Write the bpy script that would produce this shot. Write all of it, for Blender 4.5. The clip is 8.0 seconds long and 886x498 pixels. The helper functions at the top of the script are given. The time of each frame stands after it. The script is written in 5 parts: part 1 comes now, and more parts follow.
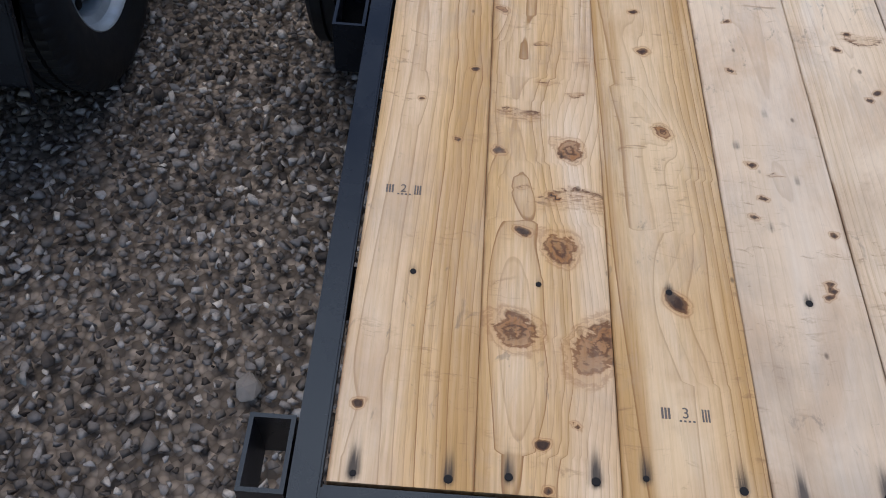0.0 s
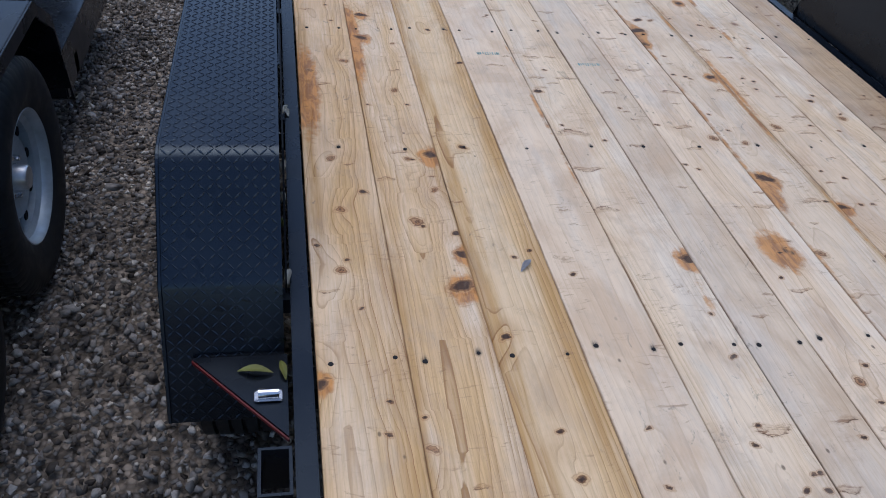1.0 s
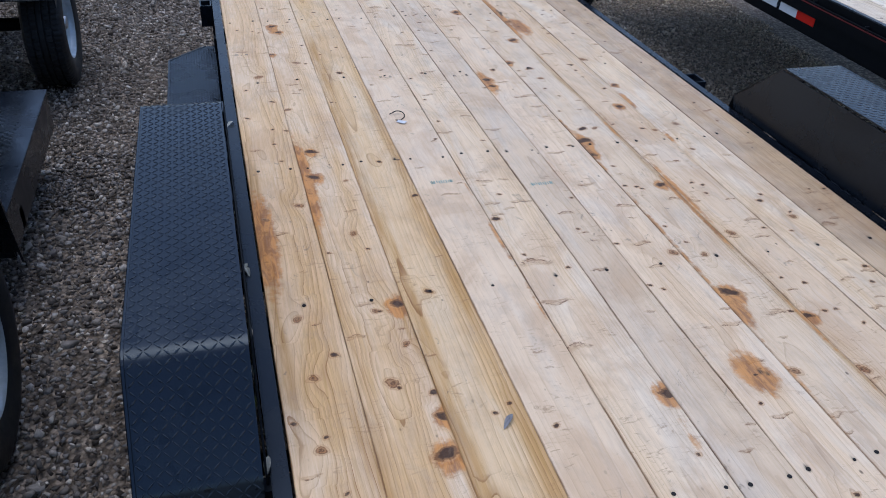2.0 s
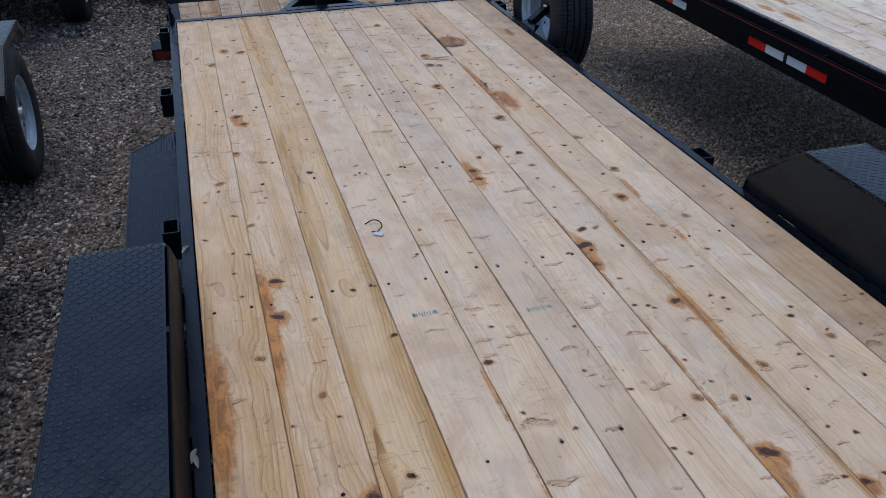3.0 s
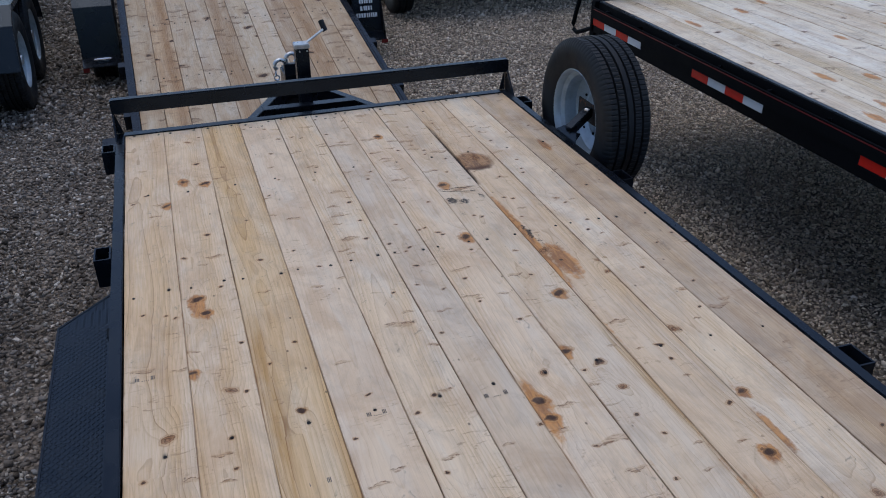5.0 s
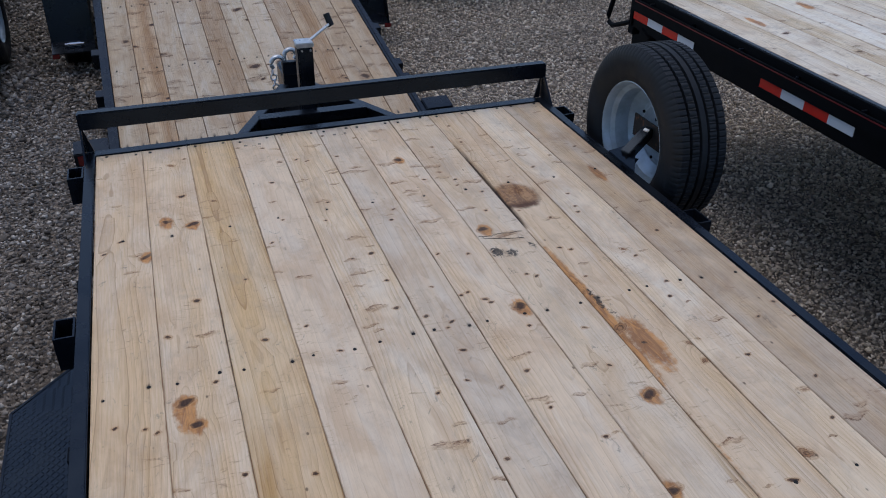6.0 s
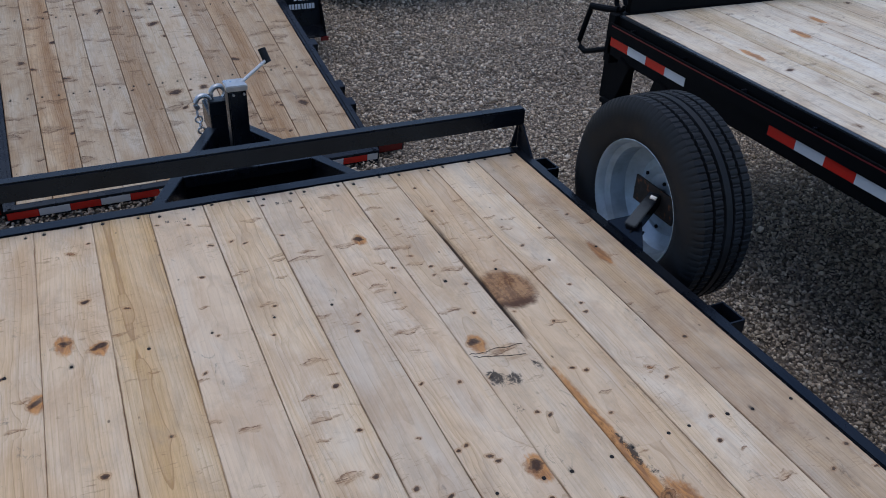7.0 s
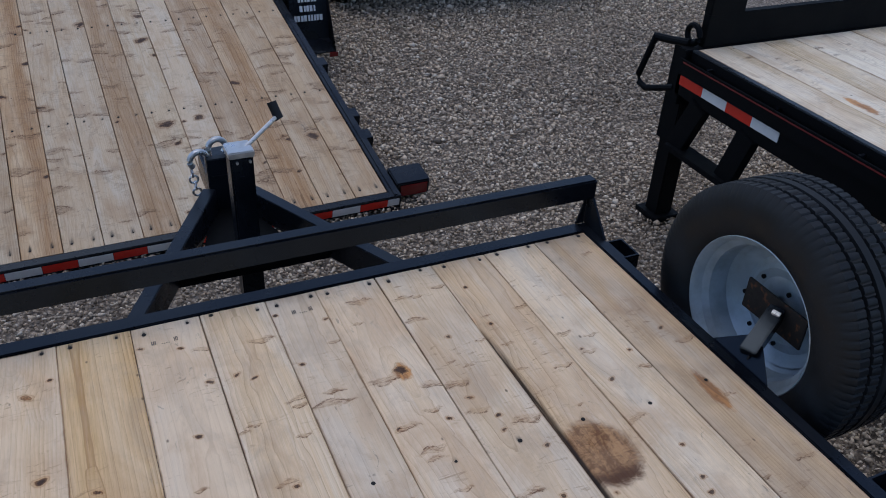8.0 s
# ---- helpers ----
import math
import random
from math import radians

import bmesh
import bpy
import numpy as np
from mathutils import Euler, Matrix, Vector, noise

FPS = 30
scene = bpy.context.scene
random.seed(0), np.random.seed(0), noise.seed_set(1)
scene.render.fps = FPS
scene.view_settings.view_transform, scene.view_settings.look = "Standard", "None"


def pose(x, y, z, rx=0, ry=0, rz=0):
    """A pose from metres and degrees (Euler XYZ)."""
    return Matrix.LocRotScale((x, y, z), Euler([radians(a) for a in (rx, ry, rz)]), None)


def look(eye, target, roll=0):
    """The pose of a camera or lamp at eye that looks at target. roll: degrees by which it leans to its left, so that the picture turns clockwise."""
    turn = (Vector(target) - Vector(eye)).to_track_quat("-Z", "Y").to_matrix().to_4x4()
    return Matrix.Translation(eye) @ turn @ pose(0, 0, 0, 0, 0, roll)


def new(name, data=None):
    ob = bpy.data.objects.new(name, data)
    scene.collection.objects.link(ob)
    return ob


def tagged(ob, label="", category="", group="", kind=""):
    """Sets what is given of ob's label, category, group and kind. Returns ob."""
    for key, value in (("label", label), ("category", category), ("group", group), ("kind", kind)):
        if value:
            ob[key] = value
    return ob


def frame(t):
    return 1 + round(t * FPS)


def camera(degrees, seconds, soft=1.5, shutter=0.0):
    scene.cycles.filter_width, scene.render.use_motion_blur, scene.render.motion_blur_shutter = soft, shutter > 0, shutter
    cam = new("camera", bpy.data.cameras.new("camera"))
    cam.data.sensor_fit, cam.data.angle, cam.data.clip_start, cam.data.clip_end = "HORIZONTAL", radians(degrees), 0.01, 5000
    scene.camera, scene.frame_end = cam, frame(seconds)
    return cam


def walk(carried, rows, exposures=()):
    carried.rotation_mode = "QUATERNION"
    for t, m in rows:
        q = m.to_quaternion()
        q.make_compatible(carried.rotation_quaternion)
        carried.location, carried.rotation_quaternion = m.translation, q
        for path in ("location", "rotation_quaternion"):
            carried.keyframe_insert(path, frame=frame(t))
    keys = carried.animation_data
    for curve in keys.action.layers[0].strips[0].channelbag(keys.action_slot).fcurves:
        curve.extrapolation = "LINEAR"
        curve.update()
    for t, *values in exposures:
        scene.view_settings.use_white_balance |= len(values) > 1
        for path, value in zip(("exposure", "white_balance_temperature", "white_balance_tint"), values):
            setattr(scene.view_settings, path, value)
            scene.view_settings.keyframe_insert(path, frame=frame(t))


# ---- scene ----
cam = camera(56.3, 8.0, soft=1.0)
PATH = [
    (0, (0.122, -0.352, 1.01), (0.125, 0.806, -0.621), 4.4),
    (0.2, (0.081, -0.256, 1.048), (0.192, 0.972, -0.527), 4.9),
    (0.5, (0.032, -0.127, 1.117), (0.273, 1.238, -0.325), 6.2),
    (1, (-0.054, -0.016, 1.213), (0.32, 1.526, -0.004), 6.9),
    (1.2, (-0.097, 0.024, 1.243), (0.298, 1.61, 0.09), 6.6),
    (2.3, (-0.031, 0.252, 1.424), (0.494, 1.856, 0.351), 1.8),
    (2.5, (0.026, 0.363, 1.441), (0.537, 1.98, 0.379), 0.2),
    (3, (0.124, 0.614, 1.496), (0.611, 2.252, 0.457), -0.1),
    (3.5, (0.142, 0.905, 1.504), (0.74, 2.494, 0.447), 1.3),
    (4, (0.132, 1.209, 1.503), (0.785, 2.804, 0.488), 2.3),
    (4.5, (0.232, 1.53, 1.515), (0.802, 3.196, 0.566), -0.1),
    (4.7, (0.281, 1.659, 1.515), (0.811, 3.34, 0.57), -1.0),
    (5.8, (0.301, 2.464, 1.487), (0.915, 4.042, 0.423), 1.7),
    (6, (0.323, 2.611, 1.484), (0.893, 4.226, 0.45), 0.5),
    (6.5, (0.409, 2.954, 1.486), (0.955, 4.561, 0.428), 0.4),
    (7, (0.428, 3.344, 1.489), (1.151, 4.881, 0.433), 2.3),
    (7.5, (0.462, 3.705, 1.49), (1.196, 5.224, 0.416), 2.8),
    (8, (0.559, 4.121, 1.48), (1.287, 5.632, 0.392), 2.9),
]
walk(cam, [(t, look(eye, target, roll)) for t, eye, target, roll in PATH], [(0, 0.26, 6950, 13.5), (0.4, -0.03, 6700, 13.2), (1.0, 0.2, 6250, 12.5), (2.5, 0.33, 6250, 12.5), (3, -0.1, 6450, 12.5), (4.5, -0.15, 6350, 12), (6, -0.15, 6350, 12), (8, -0.17, 6350, 12)])

# ---- light: a bright overcast sky with a weak, very soft sun ----
world = bpy.data.worlds.new("overcast")
scene.world = world
world.use_nodes = True
wn = world.node_tree.nodes
sky = wn.new("ShaderNodeTexSky")
sky.sky_type, sky.sun_disc = "NISHITA", False
sky.sun_elevation, sky.sun_rotation = radians(81), radians(-20)
sky.air_density, sky.dust_density, sky.ozone_density = 1.0, 1.2, 1.5
world.node_tree.links.new(sky.outputs[0], wn["Background"].inputs[0])
wn["Background"].inputs[1].default_value = 0.165
sun = new("sun", bpy.data.lights.new("sun", "SUN"))
sun.data.energy, sun.data.angle, sun.data.color = 0.85, radians(50), (1, 0.985, 0.965)
sun.matrix_world = look((0, 0, 0), (0.08, -0.2, -0.97))


# ---- materials ----
class Nodes:
    """Short calls for the nodes of one material."""

    def __init__(self, name):
        self.mat = bpy.data.materials.new(name)
        self.mat.use_nodes = True
        self.tree = self.mat.node_tree
        self.bsdf = self.tree.nodes["Principled BSDF"]

    def put(self, sock, v):
        if isinstance(v, bpy.types.NodeSocket):
            self.tree.links.new(v, sock)
        elif isinstance(v, tuple) and len(v) == 3 and sock.type == "RGBA":
            sock.default_value = (*v, 1)
        else:
            sock.default_value = v

    def add(self, kind, **inputs):
        n = self.tree.nodes.new("ShaderNode" + kind)
        for k, v in inputs.items():
            self.put(n.inputs[k.replace("_", " ")], v)
        return n

    def m(self, op, a, b=0.0, c=0.0):
        n = self.tree.nodes.new("ShaderNodeMath")
        n.operation = op
        for i, v in enumerate((a, b, c)):
            self.put(n.inputs[i], v)
        return n.outputs[0]

    def mix(self, f, a, b, blend="MIX"):
        n = self.tree.nodes.new("ShaderNodeMix")
        n.data_type, n.blend_type = "RGBA", blend
        self.put(n.inputs[0], f), self.put(n.inputs[6], a), self.put(n.inputs[7], b)
        return n.outputs[2]

    def step(self, v, lo, hi, a=0.0, b=1.0):
        n = self.tree.nodes.new("ShaderNodeMapRange")
        n.interpolation_type = "SMOOTHSTEP"
        for i, x in enumerate((v, lo, hi, a, b)):
            self.put(n.inputs[i], x)
        return n.outputs[0]

    def coord(self, which="Object", scale=(1, 1, 1)):
        n = self.add("TexCoord").outputs[which]
        mp = self.tree.nodes.new("ShaderNodeMapping")
        self.put(mp.inputs[0], n)
        mp.inputs["Scale"].default_value = scale
        return mp.outputs[0]

    def noise(self, vec, scale, detail=4.0, rough=0.55, dist=0.0):
        n = self.add("TexNoise", Vector=vec, Scale=scale, Detail=detail, Roughness=rough, Distortion=dist)
        return n.outputs[0]

    def attr(self, name):
        n = self.tree.nodes.new("ShaderNodeAttribute")
        n.attribute_name = name
        return n.outputs["Fac"]

    def bump(self, h, strength=0.3, dist=0.002):
        n = self.add("Bump", Strength=strength, Distance=dist, Height=h)
        self.put(self.bsdf.inputs["Normal"], n.outputs[0])

    def out(self, color, rough=0.6, metal=0.0, **more):
        self.put(self.bsdf.inputs["Base Color"], color)
        self.put(self.bsdf.inputs["Roughness"], rough)
        self.put(self.bsdf.inputs["Metallic"], metal)
        for k, v in more.items():
            self.put(self.bsdf.inputs[k.replace("_", " ")], v)
        return self.mat


def wood(name, pale, late, amber, grey, worn=1.0, marks=1.0):
    """Flat-sawn softwood: growth rings, fibre, knots and iron stains come as fields on the plank's mesh."""
    g = Nodes(name)
    p = g.coord("Object")
    fibre = g.noise(g.coord("Object", (90, 3.0, 30)), 2.2, 5, 0.6)
    fine = g.noise(g.coord("Object", (260, 6.0, 60)), 2.0, 3, 0.65)
    cloud = g.noise(g.coord("Object", (6, 3.4, 1)), 1.0, 6, 0.62, 0.7)
    patch = g.noise(g.coord("Object", (9, 1.6, 1)), 1.0, 5, 0.62, 0.8)
    ring = g.m("ADD", g.attr("ring"), g.m("MULTIPLY", g.m("SUBTRACT", g.noise(g.coord("Object", (13, 1.7, 1)), 1.0, 4, 0.6), 0.5), 0.5))
    fr = g.m("FRACT", ring)
    line = g.m("MULTIPLY", g.m("MAXIMUM", g.step(fr, 0.8, 0.95), g.m("MULTIPLY", g.step(fr, 0.2, 0.9), 0.35)), g.step(fr, 1.0, 0.97))
    wide = g.noise(g.add("CombineXYZ", X=g.m("FLOOR", ring)).outputs[0], 1.7, 0)
    line = g.m("MULTIPLY", line, g.step(wide, 0.3, 0.65, 0.3, 1.0))
    tone, heart = g.attr("tone"), g.attr("heart")
    rich = g.m("MAXIMUM", tone, heart)
    base = g.mix(g.m("MULTIPLY", tone, 0.8), pale, amber)
    # pinkish, greyed and tanned clouds of weather and handling
    base = g.mix(g.m("MULTIPLY", g.step(patch, 0.42, 0.66), g.m("MULTIPLY_ADD", tone, -0.45, 0.85)), base, grey)
    tan = (pale[0] * 0.66, pale[1] * 0.54, pale[2] * 0.44)
    base = g.mix(g.m("MULTIPLY", g.step(cloud, 0.44, 0.68), 0.55), base, tan)
    dull = g.noise(g.coord("Object", (4.5, 2.3, 1)), 1.3, 6, 0.66, 1.2)
    base = g.mix(g.m("MULTIPLY", g.step(dull, 0.5, 0.7), 0.34), base, (grey[0] * 0.6, grey[1] * 0.58, grey[2] * 0.57))
    own = g.add("ObjectInfo").outputs["Random"]
    base = g.mix(g.m("MULTIPLY", own, 0.35), base, tan)
    hw = g.m("MULTIPLY", heart, g.step(g.noise(g.coord("Object", (20, 1.5, 1)), 1.0, 4, 0.6), 0.36, 0.62, 0.15, 1.0))
    base = g.mix(g.m("MULTIPLY", hw, 0.8), base, (amber[0] * 0.72, amber[1] * 0.68, amber[2] * 0.68))
    base = g.mix(g.m("MULTIPLY", line, g.m("MULTIPLY_ADD", rich, 0.8, 0.13)), base, late)
    base = g.mix(g.m("MULTIPLY", g.step(fibre, 0.38, 0.66), g.m("MULTIPLY_ADD", rich, 0.38, 0.06)), base, tuple(c * 0.62 for c in amber))
    base = g.mix(g.m("MULTIPLY", g.step(fine, 0.52, 0.76), g.m("MULTIPLY_ADD", rich, 0.25, 0.14)), base, tuple(c * 0.62 for c in late))
    # torn grain across the board, soft and brown
    torn = g.noise(g.coord("Object", (15, 52, 1)), 1.0, 5, 0.66, 1.5)
    gate = g.noise(g.coord("Object", (5, 3.2, 1)), 1.0, 3)
    base = g.mix(g.m("MULTIPLY", g.m("MULTIPLY", g.step(torn, 0.56, 0.7), g.step(gate, 0.5 - 0.04 * worn, 0.66 - 0.04 * worn)), marks * min(0.65, 0.6 * worn)), base, (0.27, 0.14, 0.065))
    curl = g.noise(g.coord("Object", (10, 30, 1)), 1.0, 4, 0.6, 1.4)
    thin = g.step(g.m("ABSOLUTE", g.m("SUBTRACT", curl, 0.5)), 0.024, 0.004)
    base = g.mix(g.m("MULTIPLY", g.m("MULTIPLY", thin, g.step(g.noise(g.coord("Object", (9, 7, 1)), 1.0, 3, 0.6), 0.62, 0.72)), marks * min(0.8, 0.22 * worn)), base, (0.2, 0.1, 0.045))
    if worn > 1.6:
        # long dark water marks that wander across worn boards
        wander = g.noise(g.coord("Object", (5, 12, 1)), 1.0, 5, 0.6, 1.1)
        trail = g.m("MULTIPLY", g.step(g.m("ABSOLUTE", g.m("SUBTRACT", wander, 0.5)), 0.04, 0.006), g.step(g.noise(g.coord("Object", (6, 4, 1)), 1.3, 3), 0.46, 0.58))
        base = g.mix(g.m("MULTIPLY", trail, 0.6 * marks), base, (0.12, 0.085, 0.055))
        smear = g.noise(g.coord("Object", (24, 2.2, 1)), 1.0, 4, 0.6, 0.8)
        base = g.mix(g.step(smear, 0.56, 0.72, 0.0, 0.4), base, (0.33, 0.2, 0.095))
    # knots: feathering across the grain, a dark rim, a brown body with rings of its own, and in some a black core
    kf, kd = g.attr("knot"), g.attr("knot_dark")
    feather = g.noise(g.coord("Object", (30, 50, 1)), 1.0, 5, 0.6, 2.2)
    bend = g.noise(g.coord("Object", (24, 30, 1)), 1.0, 2, 0.5, 1.0)
    crumb = g.noise(g.coord("Object", (90, 80, 1)), 1.0, 4, 0.7, 0.6)
    near = g.step(kf, 0.02, 0.3)
    k = g.m("ADD", kf, g.m("MULTIPLY", near, g.m("ADD", g.m("ADD", g.m("MULTIPLY", g.m("SUBTRACT", bend, 0.5), g.m("MULTIPLY", kd, 0.75)), g.m("MULTIPLY", g.m("SUBTRACT", feather, 0.5), g.m("MULTIPLY_ADD", kd, -1.1, 1.2))), g.m("MULTIPLY", g.m("SUBTRACT", crumb, 0.5), 0.16))))
    old = worn > 1.6
    lip = g.attr("knot_lip")
    whole = g.step(kd, 0.3, 0.6)
    base = g.mix(g.m("MULTIPLY", g.step(k, 0.08, 0.6), g.m("MULTIPLY_ADD", kd, 0.6, 0.1)), base, (0.3, 0.18, 0.09) if old else (0.54, 0.3, 0.125))
    # a knot's own rings, out into the wood round it
    whorl = g.m("SINE", g.m("MULTIPLY", k, 25.0))
    base = g.mix(g.m("MULTIPLY", g.m("MULTIPLY", g.step(whorl, -0.3, 1.0), g.step(k, 0.15, 0.55)), g.m("MULTIPLY", whole, 0.75)), base, (0.2, 0.1, 0.045) if old else (0.25, 0.095, 0.03))
    body = g.mix(g.step(g.m("MULTIPLY_ADD", whorl, -0.14, crumb), 0.35, 0.65), (0.09, 0.032, 0.011), (0.26, 0.14, 0.07) if old else (0.4, 0.165, 0.05))
    base = g.mix(g.m("MULTIPLY", g.m("MULTIPLY", g.step(k, 0.45, 0.7), g.m("MULTIPLY", whole, 0.9)), g.m("MULTIPLY_ADD", lip, 0.5, 0.5)), base, body)
    # feathered grain: short brown strokes side by side across the board
    stroke = g.step(g.noise(g.coord("Object", (26, 110, 1)), 1.0, 5, 0.65, 1.6), 0.46, 0.6)
    smudge = g.m("MULTIPLY", g.m("MULTIPLY", g.step(k, 0.2, 0.55), g.m("MULTIPLY_ADD", stroke, 0.8, 0.1)), g.m("SUBTRACT", 1.0, whole))
    base = g.mix(g.m("MULTIPLY", smudge, g.m("MULTIPLY_ADD", lip, 0.5, 0.5)), base, (0.085, 0.05, 0.028) if old else (0.23, 0.1, 0.036))
    line2 = g.m("MULTIPLY", g.step(g.m("ABSOLUTE", g.m("SUBTRACT", k, 0.52)), 0.12, 0.03), g.step(feather, 0.38, 0.58, 0.1, 1.0))
    base = g.mix(g.m("MULTIPLY", g.m("MULTIPLY", line2, lip), g.m("MULTIPLY_ADD", whole, -0.4, 0.85)), base, (0.11, 0.042, 0.015))
    core = g.m("MULTIPLY", g.step(k, 0.46, 0.72), g.step(kd, 0.6, 0.92, 0.0, 0.95))
    base = g.mix(core, base, (0.03, 0.012, 0.006))
    # scuffs of dark dirt and light soiling
    mark = g.noise(g.coord("Object", (26, 14, 1)), 1.0, 5, 0.7, 1.2)
    scuff = g.m("MULTIPLY", g.step(mark, 0.6, 0.7), g.step(g.noise(p, 1.6, 2), 0.45, 0.6))
    base = g.mix(g.m("MULTIPLY", scuff, 0.5), base, (0.11, 0.095, 0.085))
    soil = g.noise(g.coord("Object", (9, 4.0, 1)), 1.0, 7, 0.72, 0.8)
    base = g.mix(g.step(soil, 0.48, 0.72, 0.0, 0.32), base, (0.38, 0.29, 0.215))
    # rust and pitch stains, ragged at the edge and streaked along the grain
    st = g.attr("stain")
    streak = g.noise(g.coord("Object", (38, 7, 1)), 1.0, 5, 0.65, 1.2)
    ragged = g.m("ADD", st, g.m("ADD", g.m("MULTIPLY", g.m("SUBTRACT", streak, 0.5), 0.9), g.m("MULTIPLY", g.m("SUBTRACT", g.noise(p, 26, 5, 0.68), 0.5), 1.5)))
    soak = g.m("MULTIPLY", g.step(ragged, 0.12, 0.7), g.step(st, 0.0, 0.3))
    base = g.mix(g.m("MULTIPLY", g.m("MULTIPLY", soak, 0.85), g.m("SUBTRACT", 1.0, g.m("MAXIMUM", core, g.m("MULTIPLY", g.step(k, 0.4, 0.6), g.m("MULTIPLY", whole, 0.8))))), base, g.mix(g.step(streak, 0.38, 0.62), (0.28, 0.1, 0.022), (0.6, 0.26, 0.062)))
    base = g.mix(g.m("MULTIPLY", g.step(ragged, 1.02, 1.4), 0.7), base, (0.13, 0.05, 0.018))
    # dirt that has worked into the edges of the board
    rim = g.m("MULTIPLY", g.step(g.m("ADD", g.attr("edge"), g.m("MULTIPLY", g.m("SUBTRACT", g.noise(g.coord("Object", (60, 12, 1)), 1.0, 4, 0.65), 0.5), 0.7)), 0.7, 1.12), g.step(g.noise(g.coord("Object", (4, 2.6, 1)), 1.0, 3), 0.36, 0.6, 0.1, 0.85))
    base = g.mix(rim, base, (0.24, 0.115, 0.045))
    speck = g.add("TexVoronoi", Vector=g.coord("Object", (1, 0.6, 1)), Scale=26.0)
    dot = g.m("MULTIPLY", g.step(speck.outputs["Distance"], 0.13, 0.05), g.step(g.add("SeparateColor", Color=speck.outputs["Color"]).outputs[0], 0.88, 0.92))
    base = g.mix(g.m("MULTIPLY", dot, 0.75), base, (0.08, 0.045, 0.025))
    # a hollow where a limb grew out: tan floor, dark far lip
    hol = g.attr("hollow")
    sunk = g.m("ADD", hol, g.m("MULTIPLY", g.m("SUBTRACT", g.noise(g.coord("Object", (22, 30, 1)), 1.0, 5, 0.65, 1.5), 0.5), 0.5))
    base = g.mix(g.step(sunk, 0.1, 0.5, 0.0, 0.9), base, g.mix(g.step(g.m("MULTIPLY_ADD", streak, 0.6, g.m("MULTIPLY", feather, 0.4)), 0.42, 0.6), (0.17, 0.07, 0.024), (0.45, 0.24, 0.1)))
    base = g.mix(g.m("MULTIPLY", g.m("MULTIPLY", g.step(sunk, 0.12, 0.4), g.step(g.attr("hollow_lip"), 0.25, 0.7)), 0.93), base, (0.085, 0.032, 0.012))
    # black mould in specks
    rot = g.m("ADD", g.attr("mould"), g.m("MULTIPLY", g.m("SUBTRACT", g.noise(g.coord("Object", (75, 55, 1)), 1.0, 5, 0.68, 0.8), 0.5), 1.7))
    base = g.mix(g.m("MULTIPLY", g.step(rot, 0.5, 0.8, 0.0, 0.92), g.step(g.attr("mould"), 0.0, 0.15)), base, (0.03, 0.024, 0.02))
    ink = g.m("MULTIPLY", g.attr("ink"), g.step(fibre, 0.25, 0.6, 0.55, 1.1))
    base = g.mix(g.step(ink, 0.06, 0.8, 0.0, 0.93), base, (0.026, 0.024, 0.024))
    # dirt of the whole board, and a darkening towards its rear end
    dirt_and_dark = g.attr("dirt_and_dark")
    base = g.mix(g.m("MULTIPLY", dirt_and_dark, g.step(g.noise(p, 8, 4), 0.3, 0.7, 0.3, 1.0)), base, (0.17, 0.14, 0.11))
    base = g.mix(1.0, base, g.add("ObjectInfo").outputs["Color"], "MULTIPLY")
    g.bump(g.m("ADD", g.m("MULTIPLY", line, 0.4), g.m("ADD", fibre, g.m("MULTIPLY", k, 0.4))), 0.28, 0.0015)
    return g.out(base, g.step(fibre, 0.3, 0.7, 0.55, 0.75), Specular_IOR_Level=0.38)


def paint(name, col, rough=0.32, dust=0.25, wet=0.0, gloss=0.24):
    """Coated steel: slight orange peel, a film of dust and fine scratches, and wet spots."""
    g = Nodes(name)
    p = g.coord("Object")
    cloud, grain = g.noise(p, 5, 5, 0.6), g.noise(p, 130, 3)
    film = g.m("MULTIPLY", g.step(g.m("ADD", cloud, g.m("MULTIPLY", grain, 0.4)), 0.5, 0.95), dust)
    base = g.mix(film, col, (0.11, 0.115, 0.13))
    scratch = g.noise(g.coord("Object", (8, 60, 40)), 3.0, 4, 0.7)
    base = g.mix(g.step(scratch, 0.72, 0.8, 0.0, 0.2), base, (0.2, 0.2, 0.21))
    r = g.step(cloud, 0.3, 0.7, rough - 0.06, rough + 0.1)
    if wet:
        haze = g.noise(p, 3.5, 5, 0.6, 0.6)
        base = g.mix(g.step(haze, 0.35, 0.65, 0.25, 0.9), base, (0.0045, 0.006, 0.0085))
        drop = g.step(g.noise(p, 13, 4, 0.62, 1.2), 0.57, 0.62, 0.0, wet)
        base = g.mix(drop, base, (0.002, 0.0026, 0.0035))
        r = g.m("MULTIPLY", r, g.m("SUBTRACT", 1.0, g.m("MULTIPLY", drop, 0.6)))
    g.bump(g.m("ADD", g.noise(p, 320, 2), g.m("MULTIPLY", cloud, 0.6)), 0.1, 0.001)
    return g.out(base, r, 0.0, Specular_IOR_Level=gloss, Specular_Tint=(0.62, 0.8, 1.0))


def rubber():
    g = Nodes("rubber")
    p = g.coord("Object")
    c = g.noise(p, 9, 5, 0.65)
    base = g.mix(g.step(c, 0.4, 0.75), (0.0065, 0.008, 0.01), (0.015, 0.0185, 0.023))
    base = g.mix(g.step(g.noise(p, 40, 4, 0.7), 0.6, 0.75, 0.0, 0.25), base, (0.045, 0.048, 0.052))
    g.bump(g.noise(p, 180, 3), 0.15, 0.001)
    return g.out(base, g.step(c, 0.3, 0.7, 0.45, 0.7), Specular_IOR_Level=0.3)


